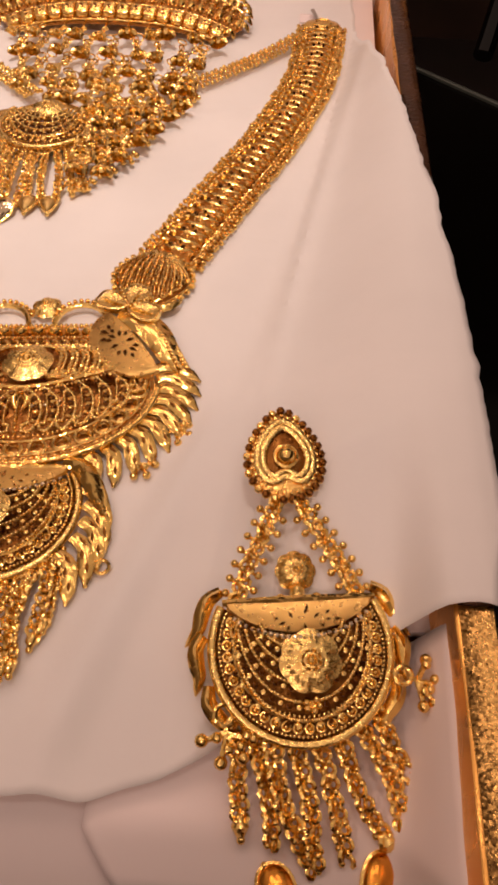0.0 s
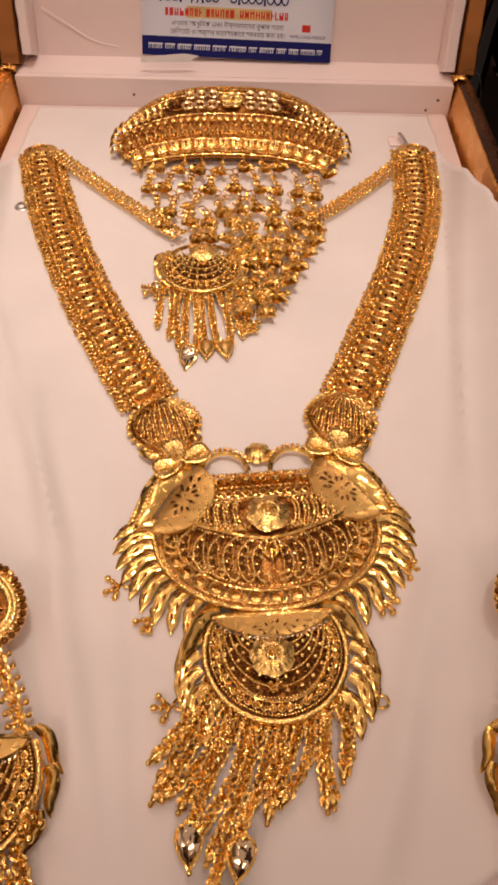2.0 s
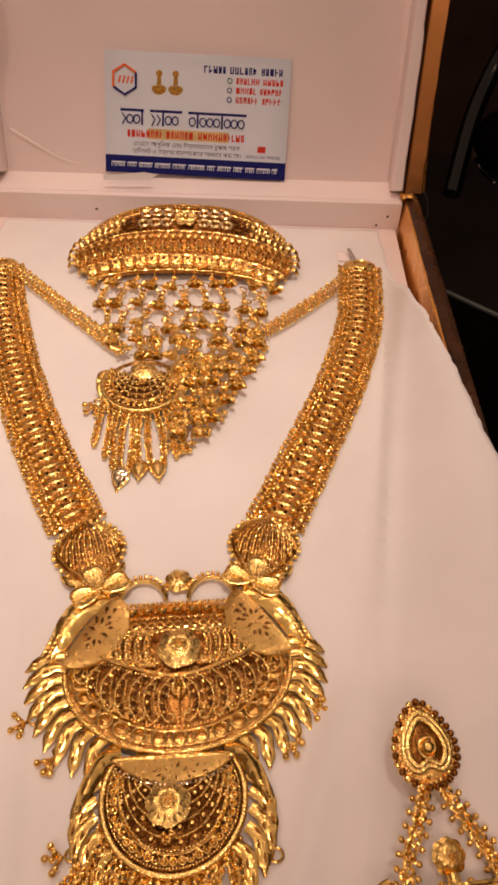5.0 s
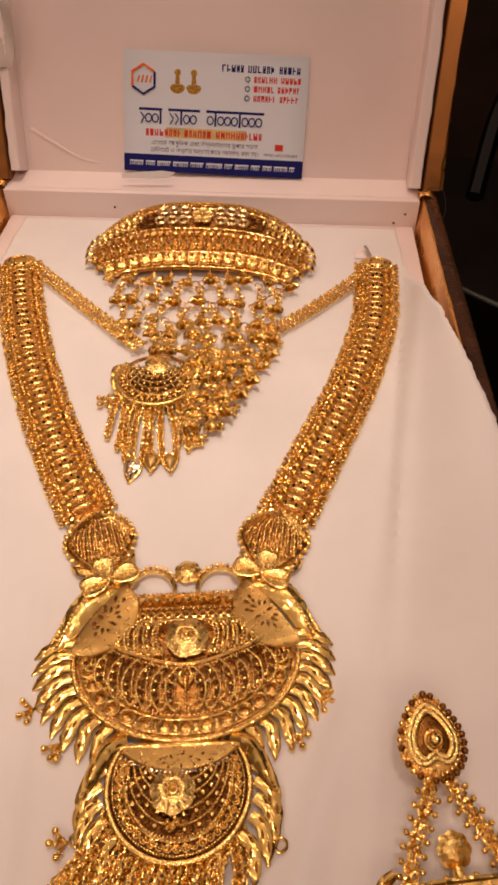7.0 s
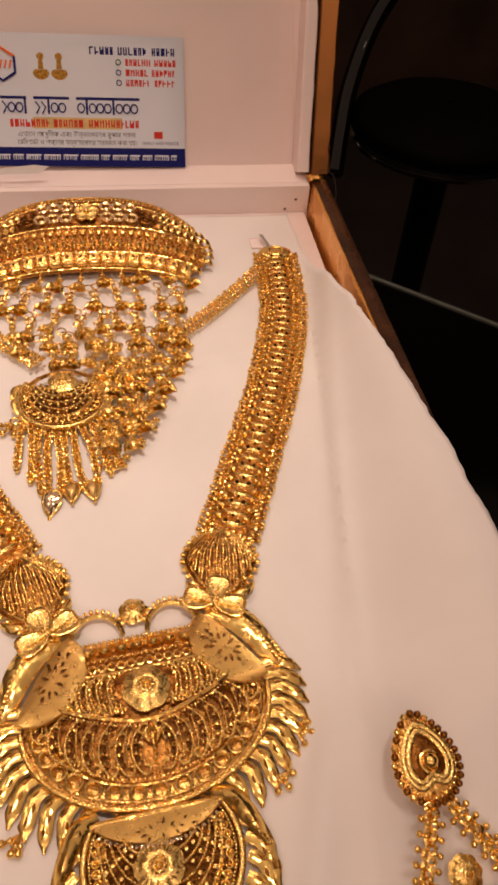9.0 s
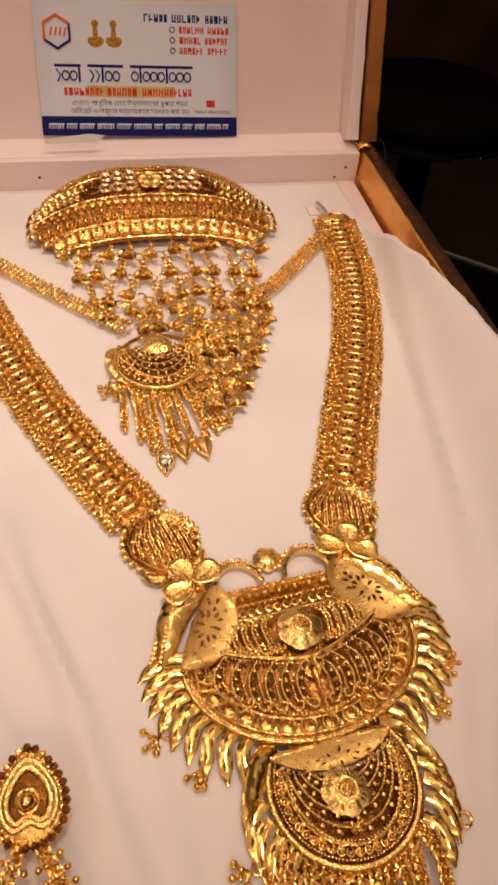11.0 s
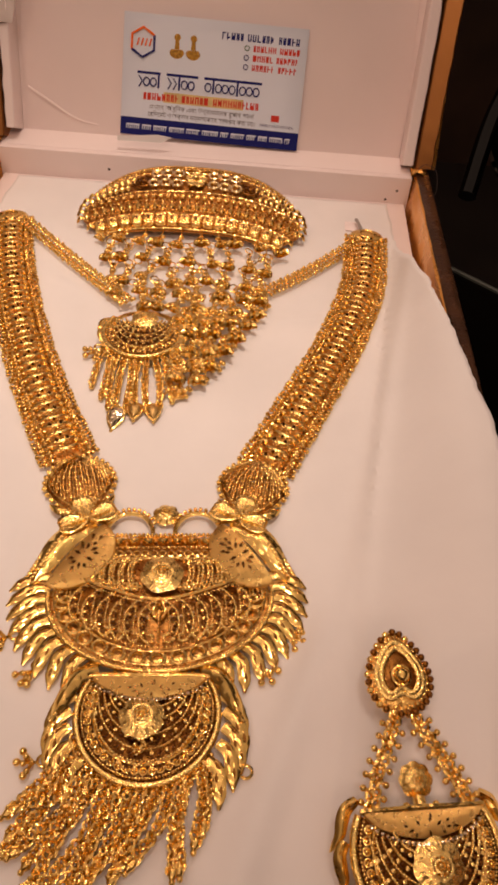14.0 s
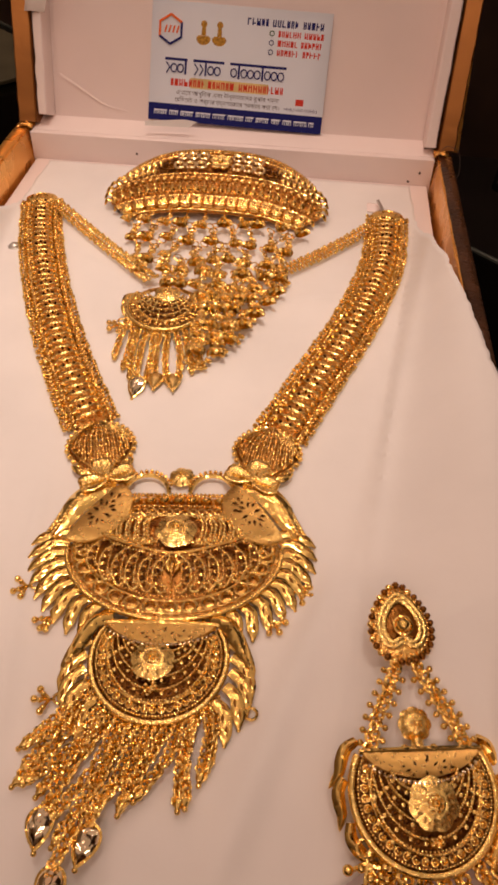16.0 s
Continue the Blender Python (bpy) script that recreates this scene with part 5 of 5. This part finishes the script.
def necklace():
    nk = empty("necklace", place(0, 0, 0.75), "long bridal gold necklace with pierced pendants laid on white paper", "necklace")
    right = strap(nk, "strap", [(80.3, -41), (79.3, -58), (77.3, -80), (72.4, -102), (65.3, -126), (56.9, -149), (48.6, -171), (40.9, -192)], 18.4, 1)
    left = strap(nk, "strap", [(-83.6, -49), (-78.2, -69), (-71.1, -91), (-60.5, -119), (-47.9, -147.5), (-34.9, -173), (-22.4, -195)], 18.2, 2)
    shell_bead(nk, 37.2, -201.4, -6, 1)
    shell_bead(nk, -16.6, -205.4, 18, 2)
    main_pendant(nk)
    lower_pendant(nk)
    g = Geo()
    g.tube([(79, -38, 1.8), (77, -31, 2.9), (76, -26, 2.6)], 0.9, 6, flat=0.5)
    g.ring((79.5, -36.5, 1.6), 1.6, 0.4, 12, 5)
    gold_part("clasp", g, nk, STEEL, "dull steel hook clasp")
    return nk


def earring(m, label):
    """A long earring: heart stud, two beaded side chains, pierced round drop and a fringe of chains."""
    e = empty("earring", m, label, "earring", "pair of earrings")
    I = Matrix.Identity(4)

    def notched(s, z):
        # the same drop with a small dent below, like a heart upside down
        pts = spade(s, z)
        for i, p in enumerate(pts):
            p.y += 2.4 * math.exp(-((i - 20) / 2.4) ** 2)
        return pts

    def spade(s, z):
        # a rounded drop, point up
        pts = []
        for i in range(40):
            t = 2 * math.pi * i / 40
            pts.append(Vector((8.3 * s * math.sin(t) * (0.55 + 0.45 * (1 - math.cos(t)) / 2 + 0.12 * math.sin(t) ** 2), 40.2 + s * (9.6 * math.cos(t) + 0.6), z)))
        return pts

    g = Geo()
    g.plate(spade(1.0, 0), 0.2, 2.0, 0.5, 0.6)
    stud_ = gold_part("heart_stud", g, e, GOLD_DEEP, "heart stud with a beaded edge, point up")
    g = Geo()
    g.tube(notched(0.74, 2.7), 0.75, 8, True, flat=0.8)
    g.tube(notched(0.60, 2.9), 0.75, 8, True, flat=0.8)
    gold_part("heart_rim", g, stud_, GOLD_YELLOW)
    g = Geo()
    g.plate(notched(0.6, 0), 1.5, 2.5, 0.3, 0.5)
    # The polished hollow's dark reflection is put into this brown face.
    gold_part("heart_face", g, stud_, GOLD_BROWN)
    g = Geo()
    g.ball((0, 39.7, 4.0), 1.9, 12, 7)
    g.ring((0, 39.7, 3.8), 2.2, 0.4, 14, 5)
    gold_part("centre_bead", g, stud_)
    g = Geo()
    rim_beads = spline(spade(1.0, 1.8) + [spade(1.0, 1.8)[0]], 1.85)
    # Brown beads over the rim stand for its facets' dark reflections.
    dark = Geo()
    dark.beads([p + Vector((0, 0, 0.5)) for i, p in enumerate(rim_beads) if i % 2 or 3 < i < 15], 0.9, 6, 4)
    gold_part("dark_cut", dark, stud_, GOLD_BROWN, "", 15)["kind"] = "stuff"
    g.beads(rim_beads, 0.95, 7, 5)
    g.beads(spline(spade(0.86, 2.4) + [spade(0.86, 2.4)[0]], 1.4), 0.5, 6, 4)
    gold_part("beaded_edge", g, stud_, GOLD, "", 30)
    # side chains
    for sg in (-1, 1):
        g = Geo()
        line = spline([(sg * 2.2, 31, 1.6), (sg * 5.2, 25, 1.5), (sg * 8.8, 18.5, 1.5), (sg * 11.2, 12.2, 2.2)], 1.5)
        g.chain(line[::3] + [line[-1]], 1.9, 5 + sg)
        for i, p in enumerate(line):
            if i % 2 == 0 and i > 1:
                d = Vector((sg * 0.85, 0.5, 0)).normalized()
                for q in (1, -1):
                    g.tube([p, p + d * q * 2.2 + Vector((0, 0, 0.3))], 0.4, 5)
                    g.ball(p + d * q * 2.5 + Vector((0, 0, 0.4)), 0.8, 9, 6)
        gold_part("side_chain", g, e)
    g = Geo()
    g.flower((0.2, 17.2, 0.8), 4.0, 2.0, 8)
    g.tube([(0.2, 13.5, 1.5), (0, 11.4, 2.5)], 1.5, 8)
    g.ball((-3.2, 12.0, 2.6), 0.9)
    g.ball((3.6, 12.0, 2.6), 0.9)
    gold_part("small_flower", g, e, GOLD_YELLOW)
    R, I = 16.3, Matrix.Translation((0, 2.9, 0))
    g = Geo(I)
    g.tube(arc(0, 0, R * 0.97, R * 0.97, 150, 390, 48, 1.0), 0.8, 5)
    body = gold_part("round_drop", g, e, GOLD_DEEP, "round pierced drop, deep orange gold")
    disc_face(body, I, R, 8.0, (0.8, -2.6), 5.7, 4, True)
    for sg in (-1, 1):
        for k, (a, b, out) in enumerate(((142, 176, 3.2), (170, 200, 2.8), (198, 230, 3.4))):
            g = Geo(I if sg < 0 else I @ Matrix.Diagonal((-1, 1, 1, 1)))
            path = []
            for q in range(5):
                t = radians(a + (b - a) * q / 4)
                r = R + 1.2 + (1.6 if 0 < q < 4 else 0.4) + (out if q == 4 else 0)
                path.append((r * math.cos(t), r * math.sin(t), 1.6 - 0.3 * q))
            g.leaf(path, 2.7, 1.2, n=12)
            g.leaf([path[0], path[1], path[2]], 1.6, 1.9)
            if sg > 0:
                g.f = [f[::-1] for f in g.f]
            gold_part("side_leaf", g, body, GOLD_SMOOTH, "", 30)
    bead_tassel(body, at2(-14.6, -7.6, 1.4, 4) @ Matrix.Scale(1.3, 4), 21, 4)
    bead_tassel(body, at2(17.6, -3.0, 3.2, 65) @ Matrix.Scale(1.2, 4), 22, 4)
    # fringe of chains
    ends = [(222, -12.6, -24.5), (235, -7.6, -28.5), (248, -1.6, -31.0), (262, -0.5, -33.0), (276, 5.0, -32.0), (290, 12.0, -29.0), (304, 15.6, -27.0), (318, 18.6, -21.5)]
    for i, (a, ex, ey) in enumerate(ends):
        s = I @ Vector((R * 1.05 * math.cos(radians(a)), R * 1.05 * math.sin(radians(a)), 1.0))
        end = Vector((ex, ey, -1.6))
        mid = s * 0.5 + end * 0.5 + Vector((1.3 * math.sin(2.3 * i), 0, 0.3))
        g = Geo()
        g.chain([s, mid, end], 2.0, 40 + i)
        ob = gold_part("chain", g, body)
        if i in (0, 5, 6, 7):
            d = (end - mid).normalized()
            g = Geo()
            g.tube([end - d, end + d * 0.8, end + d * 2.4], 1.45, 8, taper=lambda t: 0.55 + 0.6 * math.sin(math.pi * t))
            g.ball(end + d * 3.0, 0.8, 8, 5)
            gold_part("chain_tip", g, ob)
    for x, y, t in ((-6.5, -36.0, 28), (9.5, -35.5, -38)):
        drop(body, at2(x, y, -1.6, t, -14), 1.05, GOLD_AMBER, 9.5)
    return e


def cuff():
    """A broad arched cuff with beaded rows, a pierced panel and a net of little bells."""
    c = empty("cuff_bracelet", place(0, 0, 0.8), "broad arched gold cuff with a net of hanging bells", "bracelet")
    half = lambda v: 40.0 + 10.0 * smooth01(0.0, 0.35, v) - 4.0 * smooth01(0.6, 1.0, v)

    def on(u, v, up=0.0):
        """u across from -1 to 1, v from the front edge to the back."""
        w = 1 - abs(u) ** 2.8
        x = half(v) * u - 0.8
        y = -55.0 + 36.5 * v - 3.0 * u * u - 6.0 * v * abs(u) ** 3.4 + 2.0 * w
        z = 2.0 + 3.2 * w + (6.6 * w + 4.6) * math.sin(v * math.pi * 0.5)
        return Vector((x, y, z + up))

    nu, nv = 48, 10
    g = Geo()
    vs = [on(-1 + 2 * i / nu, j / nv, -0.6) for j in range(nv + 1) for i in range(nu + 1)] + [on(-1 + 2 * i / nu, j / nv, -1.6) for j in range(nv + 1) for i in range(nu + 1)]
    k = (nu + 1) * (nv + 1)
    q = lambda i, j: j * (nu + 1) + i
    fs = []
    for j in range(nv):
        for i in range(nu):
            fs.append((q(i, j), q(i + 1, j), q(i + 1, j + 1), q(i, j + 1)))
            fs.append((k + q(i, j), k + q(i, j + 1), k + q(i + 1, j + 1), k + q(i + 1, j)))
    for i in range(nu):
        fs += [(q(i, 0), k + q(i, 0), k + q(i + 1, 0), q(i + 1, 0)), (q(i, nv), q(i + 1, nv), k + q(i + 1, nv), k + q(i, nv))]
    for j in range(nv):
        fs += [(q(0, j), q(0, j + 1), k + q(0, j + 1), k + q(0, j)), (q(nu, j), k + q(nu, j), k + q(nu, j + 1), q(nu, j + 1))]
    g.add(vs, fs)
    # The shade between the bead rows is put into the band's darker copper.
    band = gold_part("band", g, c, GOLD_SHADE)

    def pose_on(u, v, up=0.0):
        p, e, f = on(u, v, up), on(min(1, u + 0.02), v), on(u, min(1, v + 0.02))
        a = (e - on(u, v)).normalized() if u < 0.99 else (on(u, v) - on(u - 0.02, v)).normalized()
        b = (f - on(u, v)) if v < 0.99 else on(u, v) - on(u, v - 0.02)
        nrm = a.cross(b).normalized()
        b = nrm.cross(a)
        m = Matrix((a, b, nrm)).transposed().to_4x4()
        m.translation = p
        return m

    def row(name, geo, count, v, mat, up=0.0, u0=-0.97, u1=0.97, angle=45, sub=None):
        first = None
        for i in range(count):
            m = pose_on(u0 + (u1 - u0) * i / (count - 1), v, up)
            if first is None:
                first = gold_part(name, geo, sub or band, mat, "", angle)
                mm = m.copy()
                mm.translation *= 0.001
                first.matrix_basis = mm
            else:
                share(name, first.data, sub or band, m)

    # square beads in front, each dished with a copper brown spot
    g = Geo()
    o = [(2.5 * (abs(math.cos(t)) ** 0.5) * math.copysign(1, math.cos(t)), 3.0 * (abs(math.sin(t)) ** 0.5) * math.copysign(1, math.sin(t))) for t in [2 * math.pi * (i + 0.5) / 20 for i in range(20)]]
    g.plate(o, -0.8, 1.5, 0.5, 0.35)
    g.tube([(-2.0, -1.9, 1.5), (0, -2.3, 1.7), (2.0, -1.9, 1.5)], 0.35, 5)
    row("square_bead", g, 16, 0.085, GOLD, 0.7)
    g = Geo()
    g.tube([(-0.7, 0.6, 2.45), (0, 0.7, 2.55), (0.7, 0.6, 2.45)], 0.5, 5, taper=lambda t: 0.2 + math.sin(math.pi * t), flat=0.5)
    row("bead_cut", g, 16, 0.085, GOLD_BROWN, 0.7)
    g = Geo()
    g.leaf([(0, -1.9, 0), (0.2, 0, 0.4), (0, 2.0, 0)], 2.8, 1.4, n=6)
    g.ball((0, 1.6, 0.9), 0.75, 7, 4)
    g.ball((0, -1.3, 0.6), 0.6, 6, 4)
    row("petal_bead", g, 26, 0.30, GOLD, 0.0)
    g = Geo()
    g.ball((0, 0, 0.4), 1.25, 8, 5)
    g.ring((0, 1.2, 0.4), 0.8, 0.3, 9, 5)
    row("round_bead", g, 30, 0.435, GOLD, 0.0, angle=30)
    g = Geo()
    g.leaf([(-1.0, -1.8, 0), (0.3, 0, 0.5), (1.0, 1.8, 0)], 2.4, 1.2, n=6)
    row("slanted_leaf", g, 7, 0.62, GOLD, 0.1, -0.95, -0.62)
    row("slanted_leaf", g, 7, 0.62, GOLD, 0.1, 0.62, 0.95)
    row("slanted_leaf", g, 7, 0.78, GOLD, 0.1, -0.95, -0.6)
    row("slanted_leaf", g, 7, 0.78, GOLD, 0.1, 0.6, 0.95)
    g = Geo()
    g.ring((0, 0, 1.3), 2.2, 0.65, 16, 6)
    g.ball((0, 0, 0.2), 1.2, 6, 4, 0.5)
    for v in (0.62, 0.79):
        row("set_ring", g, 3, v, GOLD_PALE, 0.5, -0.38, -0.17)
        row("set_ring", g, 3, v, GOLD_PALE, 0.5, 0.17, 0.38)
    g = Geo()
    g.ring((0, 0, 0.5), 4.6, 0.5, 22, 6, sy=0.8)
    g.cluster((0, 0, 0.5), 1.0, 3, 7)
    g.ring((0, 0, 0.8), 3.0, 0.4, 16, 5, sy=0.8)
    row("medallion", g, 2, 0.7, GOLD_BROWN, 0.0, -0.5, 0.5)
    g = Geo()
    for a in range(5):
        g.plate([(3.1 * math.cos(radians(90 + 72 * a)) + 2.3 * math.cos(radians(k)), 3.1 * math.sin(radians(90 + 72 * a)) + 2.3 * math.sin(radians(k))) for k in range(0, 360, 30)], 0.2, 1.4, 0.4, -0.5)
    g.ball((0, 0, 1.6), 1.3, 10, 6)
    row("centre_flower", g, 2, 0.71, GOLD_YELLOW, 0.6, 0.0, 0.001)
    # wires and edges
    g = Geo()
    for v, r in ((0.0, 0.4), (0.19, 0.3), (0.52, 0.35), (0.705, 0.25), (0.88, 0.4)):
        g.tube([on(-0.98 + 1.96 * i / 60, v, 0.25) for i in range(61)], r, 6)
    gold_part("edge_wire", g, band)
    g = Geo()
    for v, n_, r in ((0.94, 56, 0.9), (1.0, 70, 0.85), (0.235, 60, 0.6), (0.37, 60, 0.6)):
        g.beads([on(-0.99 + 1.98 * i / (n_ - 1), v, 0.5) for i in range(n_)], r, 7, 5)
    gold_part("beaded_edge", g, band, GOLD, "", 30)
    for sg in (-1, 1):
        g = Geo()
        for k in range(6):
            g.leaf([on(sg * 0.99, 0.14 + 0.14 * k, 0.2), on(sg, 0.16 + 0.14 * k, 0.4) + Vector((sg * 1.5, -0.5, 0)), on(sg, 0.14 + 0.14 * k, -1.5) + Vector((sg * 3.2, -1.0, 0))], 2.6, 1.2, n=6)
        gold_part("end_leaf", g, band)
    # net of bells
    bell = Geo()
    bell.ring((0, 0.9, 0.8), 0.95, 0.3, 12, 6)
    # a tulip cup: a narrow neck that flares into pointed petals round a cut bead
    n, vs, fs = 12, [], []
    for k, (y, r) in enumerate(((0.2, 0.5), (-0.9, 0.75), (-2.0, 1.5), (-3.1, 2.2), (-3.9, 2.6))):
        for i in range(n):
            a = 2 * math.pi * i / n
            point = (0.9 * max(0.0, math.cos(2 * a)) if k == 4 else 0.0)
            vs.append(((r + 0.5 * point) * math.cos(a), y - point, 1.2 + 0.72 * r * math.sin(a)))
    for k in range(4):
        for i in range(n):
            fs.append((k * n + i, k * n + (i + 1) % n, (k + 1) * n + (i + 1) % n, (k + 1) * n + i))
    fs.append(tuple(range(n))[::-1])
    bell.add(vs, fs)
    bell.ball((0, -3.6, 2.0), 1.1, 6, 4)
    for sg in (-1, 1):
        bell.leaf([(sg * 0.9, -2.2, 1.7), (sg * 1.9, -3.8, 1.8), (sg * 2.7, -5.4, 1.0)], 1.7, 0.7, n=6)
    first = None
    rnd = random.Random(8)
    rows_ = [(-58.5, -37, 38, 10), (-73.5, -35, 37, 9), (-88, -30, 35, 9), (-98.5, -24, 32.5, 8), (-108, -14, 30, 7), (-116, 2, 27.5, 6), (-125, 4, 24.5, 5), (-134, 5, 21, 5), (-142, 5, 17.5, 4), (-150, 4, 12, 3)]
    knots = []
    for k, (y, x0, x1, count) in enumerate(rows_):
        line = []
        for i in range(count):
            x = x0 + (x1 - x0) * i / max(1, count - 1) + rnd.uniform(-1.4, 1.4)
            yy = y + rnd.uniform(-1.8, 1.8) - 2.2 * ((x - 2) / 40) ** 2
            z = 0.6 + (3.0 if k == 0 else 2.2 if k < 3 else 3.0 + 0.4 * (k % 2)) * (1 - 0.5 * abs((x - 2) / 45))
            m = at2(x, yy, z, rnd.uniform(-28, 28) + (x - 2) * 0.25, rnd.uniform(-14, 14))
            s = rnd.uniform(0.92, 1.12)
            if first is None:
                first = gold_part("bell", bell, c, GOLD_YELLOW, "", 38)
                mm = m.copy()
                mm.translation *= 0.001
                first.matrix_basis = mm
            else:
                share("bell", first.data, c, m @ Matrix.Scale(s * (1.2 if k < 3 else 1.25), 4))
            line.append(Vector((x, yy, z)))
        knots.append(line)
    for k, (a, b) in enumerate(zip(knots, knots[1:])):
        for i, p in enumerate(b):
            for q2 in sorted(a, key=lambda t: (t - p).length)[:2]:
                g = Geo()
                s = q2 + Vector((3.0 if p.x > q2.x else -3.0, -4.4, 0.8))
                d = (p - s).normalized()
                if k > 2:
                    g.cluster(s * 0.5 + p * 0.5, 0.8, i + k, 4)
                    g.ring(s, 1.4, 0.32, 12, 5, rnd.uniform(0, 50), rnd.uniform(0, 90))
                else:
                    # open rings, each through the next
                    g.ring(s + d * 1.0, 1.75, 0.3, 14, 5, rnd.uniform(0, 35), rnd.uniform(0, 90))
                    for t in (0.45, 0.75):
                        g.ring(s + (p - s) * t + Vector((0, 0, 0.3)), 1.0, 0.32, 10, 5, rnd.uniform(20, 70), rnd.uniform(0, 90))
                    g.tube([s + d * 2.6, p], 0.28, 5)
                gold_part("link_chain", g, c)
    for i, p in enumerate(knots[0]):
        g = Geo()
        e = on(max(-0.95, min(0.95, (p.x + 0.8) / 41)), 0.0, -0.2)
        g.tube([e, p + Vector((0, 1.2, 0.9))], 0.4, 5)
        g.ring(p + Vector((0, 1.0, 0.8)), 0.9, 0.3, 10, 5)
        gold_part("hanger", g, c)
    for i, (x, y) in enumerate(((32.8, -100), (28.5, -110), (21, -130), (17.5, -141), (12.5, -149), (7, -157), (3.5, -157), (23.8, -120))):
        bead_tassel(c, at2(x, y, 1.0, rnd.uniform(-10, 60)), 60 + i)
    return c


def forehead_drop():
    """The small round drop that lies between the straps, on two beaded strands."""
    f = empty("forehead_ornament", place(0, 0, 0.8), "small round gold ornament on two beaded strands", "hair ornament")
    m = at2(-9.2, -130.5, 2.6, 3)
    R = 14.8
    g = Geo(m)
    g.ring((0, 0, 1.0), R * 0.97, 0.8, 40, 5)
    body = gold_part("round_drop", g, f, GOLD_DEEP)
    disc_face(body, m, R, 8.6, (0.5, 4.2), 5.2, 6, True, False)
    for sg in (-1, 1):
        for k in range(3):
            a = 158 + 24 * k
            g = Geo(m if sg < 0 else m @ Matrix.Diagonal((-1, 1, 1, 1)))
            feather(g, R * math.cos(radians(a)), R * math.sin(radians(a)) + 2.5, a + 84, 8.5, 3.0, 1.0)
            if sg > 0:
                g.f = [q[::-1] for q in g.f]
            gold_part("feather", g, body, GOLD_SMOOTH, "", 40)
    bead_tassel(body, m @ at2(-16.2, -6.0, -2, -15) @ Matrix.Scale(1.2, 4), 31, 4)
    ends = [(208, -23.0, -158.5), (224, -18.5, -164.0), (238, -15.0, -169.0), (250, -12.5, -171.0), (260, -9.0, -170.0), (270, -6.2, -168.5), (281, -2.0, -168.5), (293, 2.5, -167.5), (306, 6.5, -163.0), (320, 9.5, -160.0)]
    for i, (a, ex, ey) in enumerate(ends):
        s = m @ Vector((R * 1.03 * math.cos(radians(a)), R * 1.03 * math.sin(radians(a)), 0.6))
        e = Vector((ex, ey, 1.2))
        g = Geo()
        g.chain([s, s * 0.5 + e * 0.5 + Vector((math.sin(i * 2.0), 0, 1.0)), e], 1.6, 70 + i)
        g.ball(e + Vector((0, -1.2, 0)), 1.0, 8, 5)
        gold_part("chain", g, body)
    drop(body, at2(-11.6, -174.6, 0.6, -8, 20), 1.0, GOLD_BRIGHT)
    drop(body, at2(-5.6, -170.8, 0.6, 3), 0.92, GOLD_SATIN)
    drop(body, at2(0.8, -170.6, 0.6, 10), 0.92, GOLD_SATIN)
    for pts in ([(-76, -53, 3.5), (-62, -66, 2.0), (-48, -80, 1.6), (-33, -95, 1.8), (-19, -110, 3.6)], [(71, -55, 3.5), (60, -67, 2.0), (48, -81, 2.2), (37, -92, 2.2), (26, -100, 1.6)]):
        g = Geo()
        line = spline(pts, 2.1)
        for i, p in enumerate(line):
            d = (line[min(len(line) - 1, i + 1)] - line[max(0, i - 1)]).normalized()
            s = Vector((-d.y, d.x, 0))
            for o in (-1, 1):
                g.ball(p + s * (o * (2.9 + 0.35 * math.sin(i * 2.7))) + Vector((0, 0, 0.2)), 0.82, 8, 5)
                g.ball(p + d * 1.0 + s * (o * 1.35) + Vector((0, 0, 0.8)), 0.8, 7, 4)
                g.tube([p + s * (o * 2.5), p + s * (o * 1.0) + Vector((0, 0, 0.5))], 0.35, 5)
            g.ring(p + Vector((0, 0, 0.9)), 0.9, 0.35, 9, 5, 50, math.degrees(math.atan2(d.y, d.x)))
        gold_part("strand", g, f, GOLD, "strand of paired gold beads")
    return f


# ---- put together ----
ground_sheet()
shop_walls()
counter()
stool(pose(0.475, 0.70, -0.29, 0, 0, -24))
jewellery_box()
wrapping_paper()
business_card()
stud(-84.5, -88.0)
hair_wire()
necklace()
forehead_drop()
cuff()
right_ear = earring(place(81.2, -305.9, 2.8, 9.5, 15.5, 3), "long gold earring with a heart stud, partly on the white flap")
left_ear = copy_thing(right_ear, place(-51.0, -310.6, 1.6, 0.0, 12.0, -2))
for ob in left_ear.children_recursive:
    if ob.name.startswith("bead_tassel") and sum(v.co.x for v in ob.data.vertices) > 0:
        ob.location.x -= 0.006
tagged(left_ear, "long gold earring with a heart stud, across the creased paper")
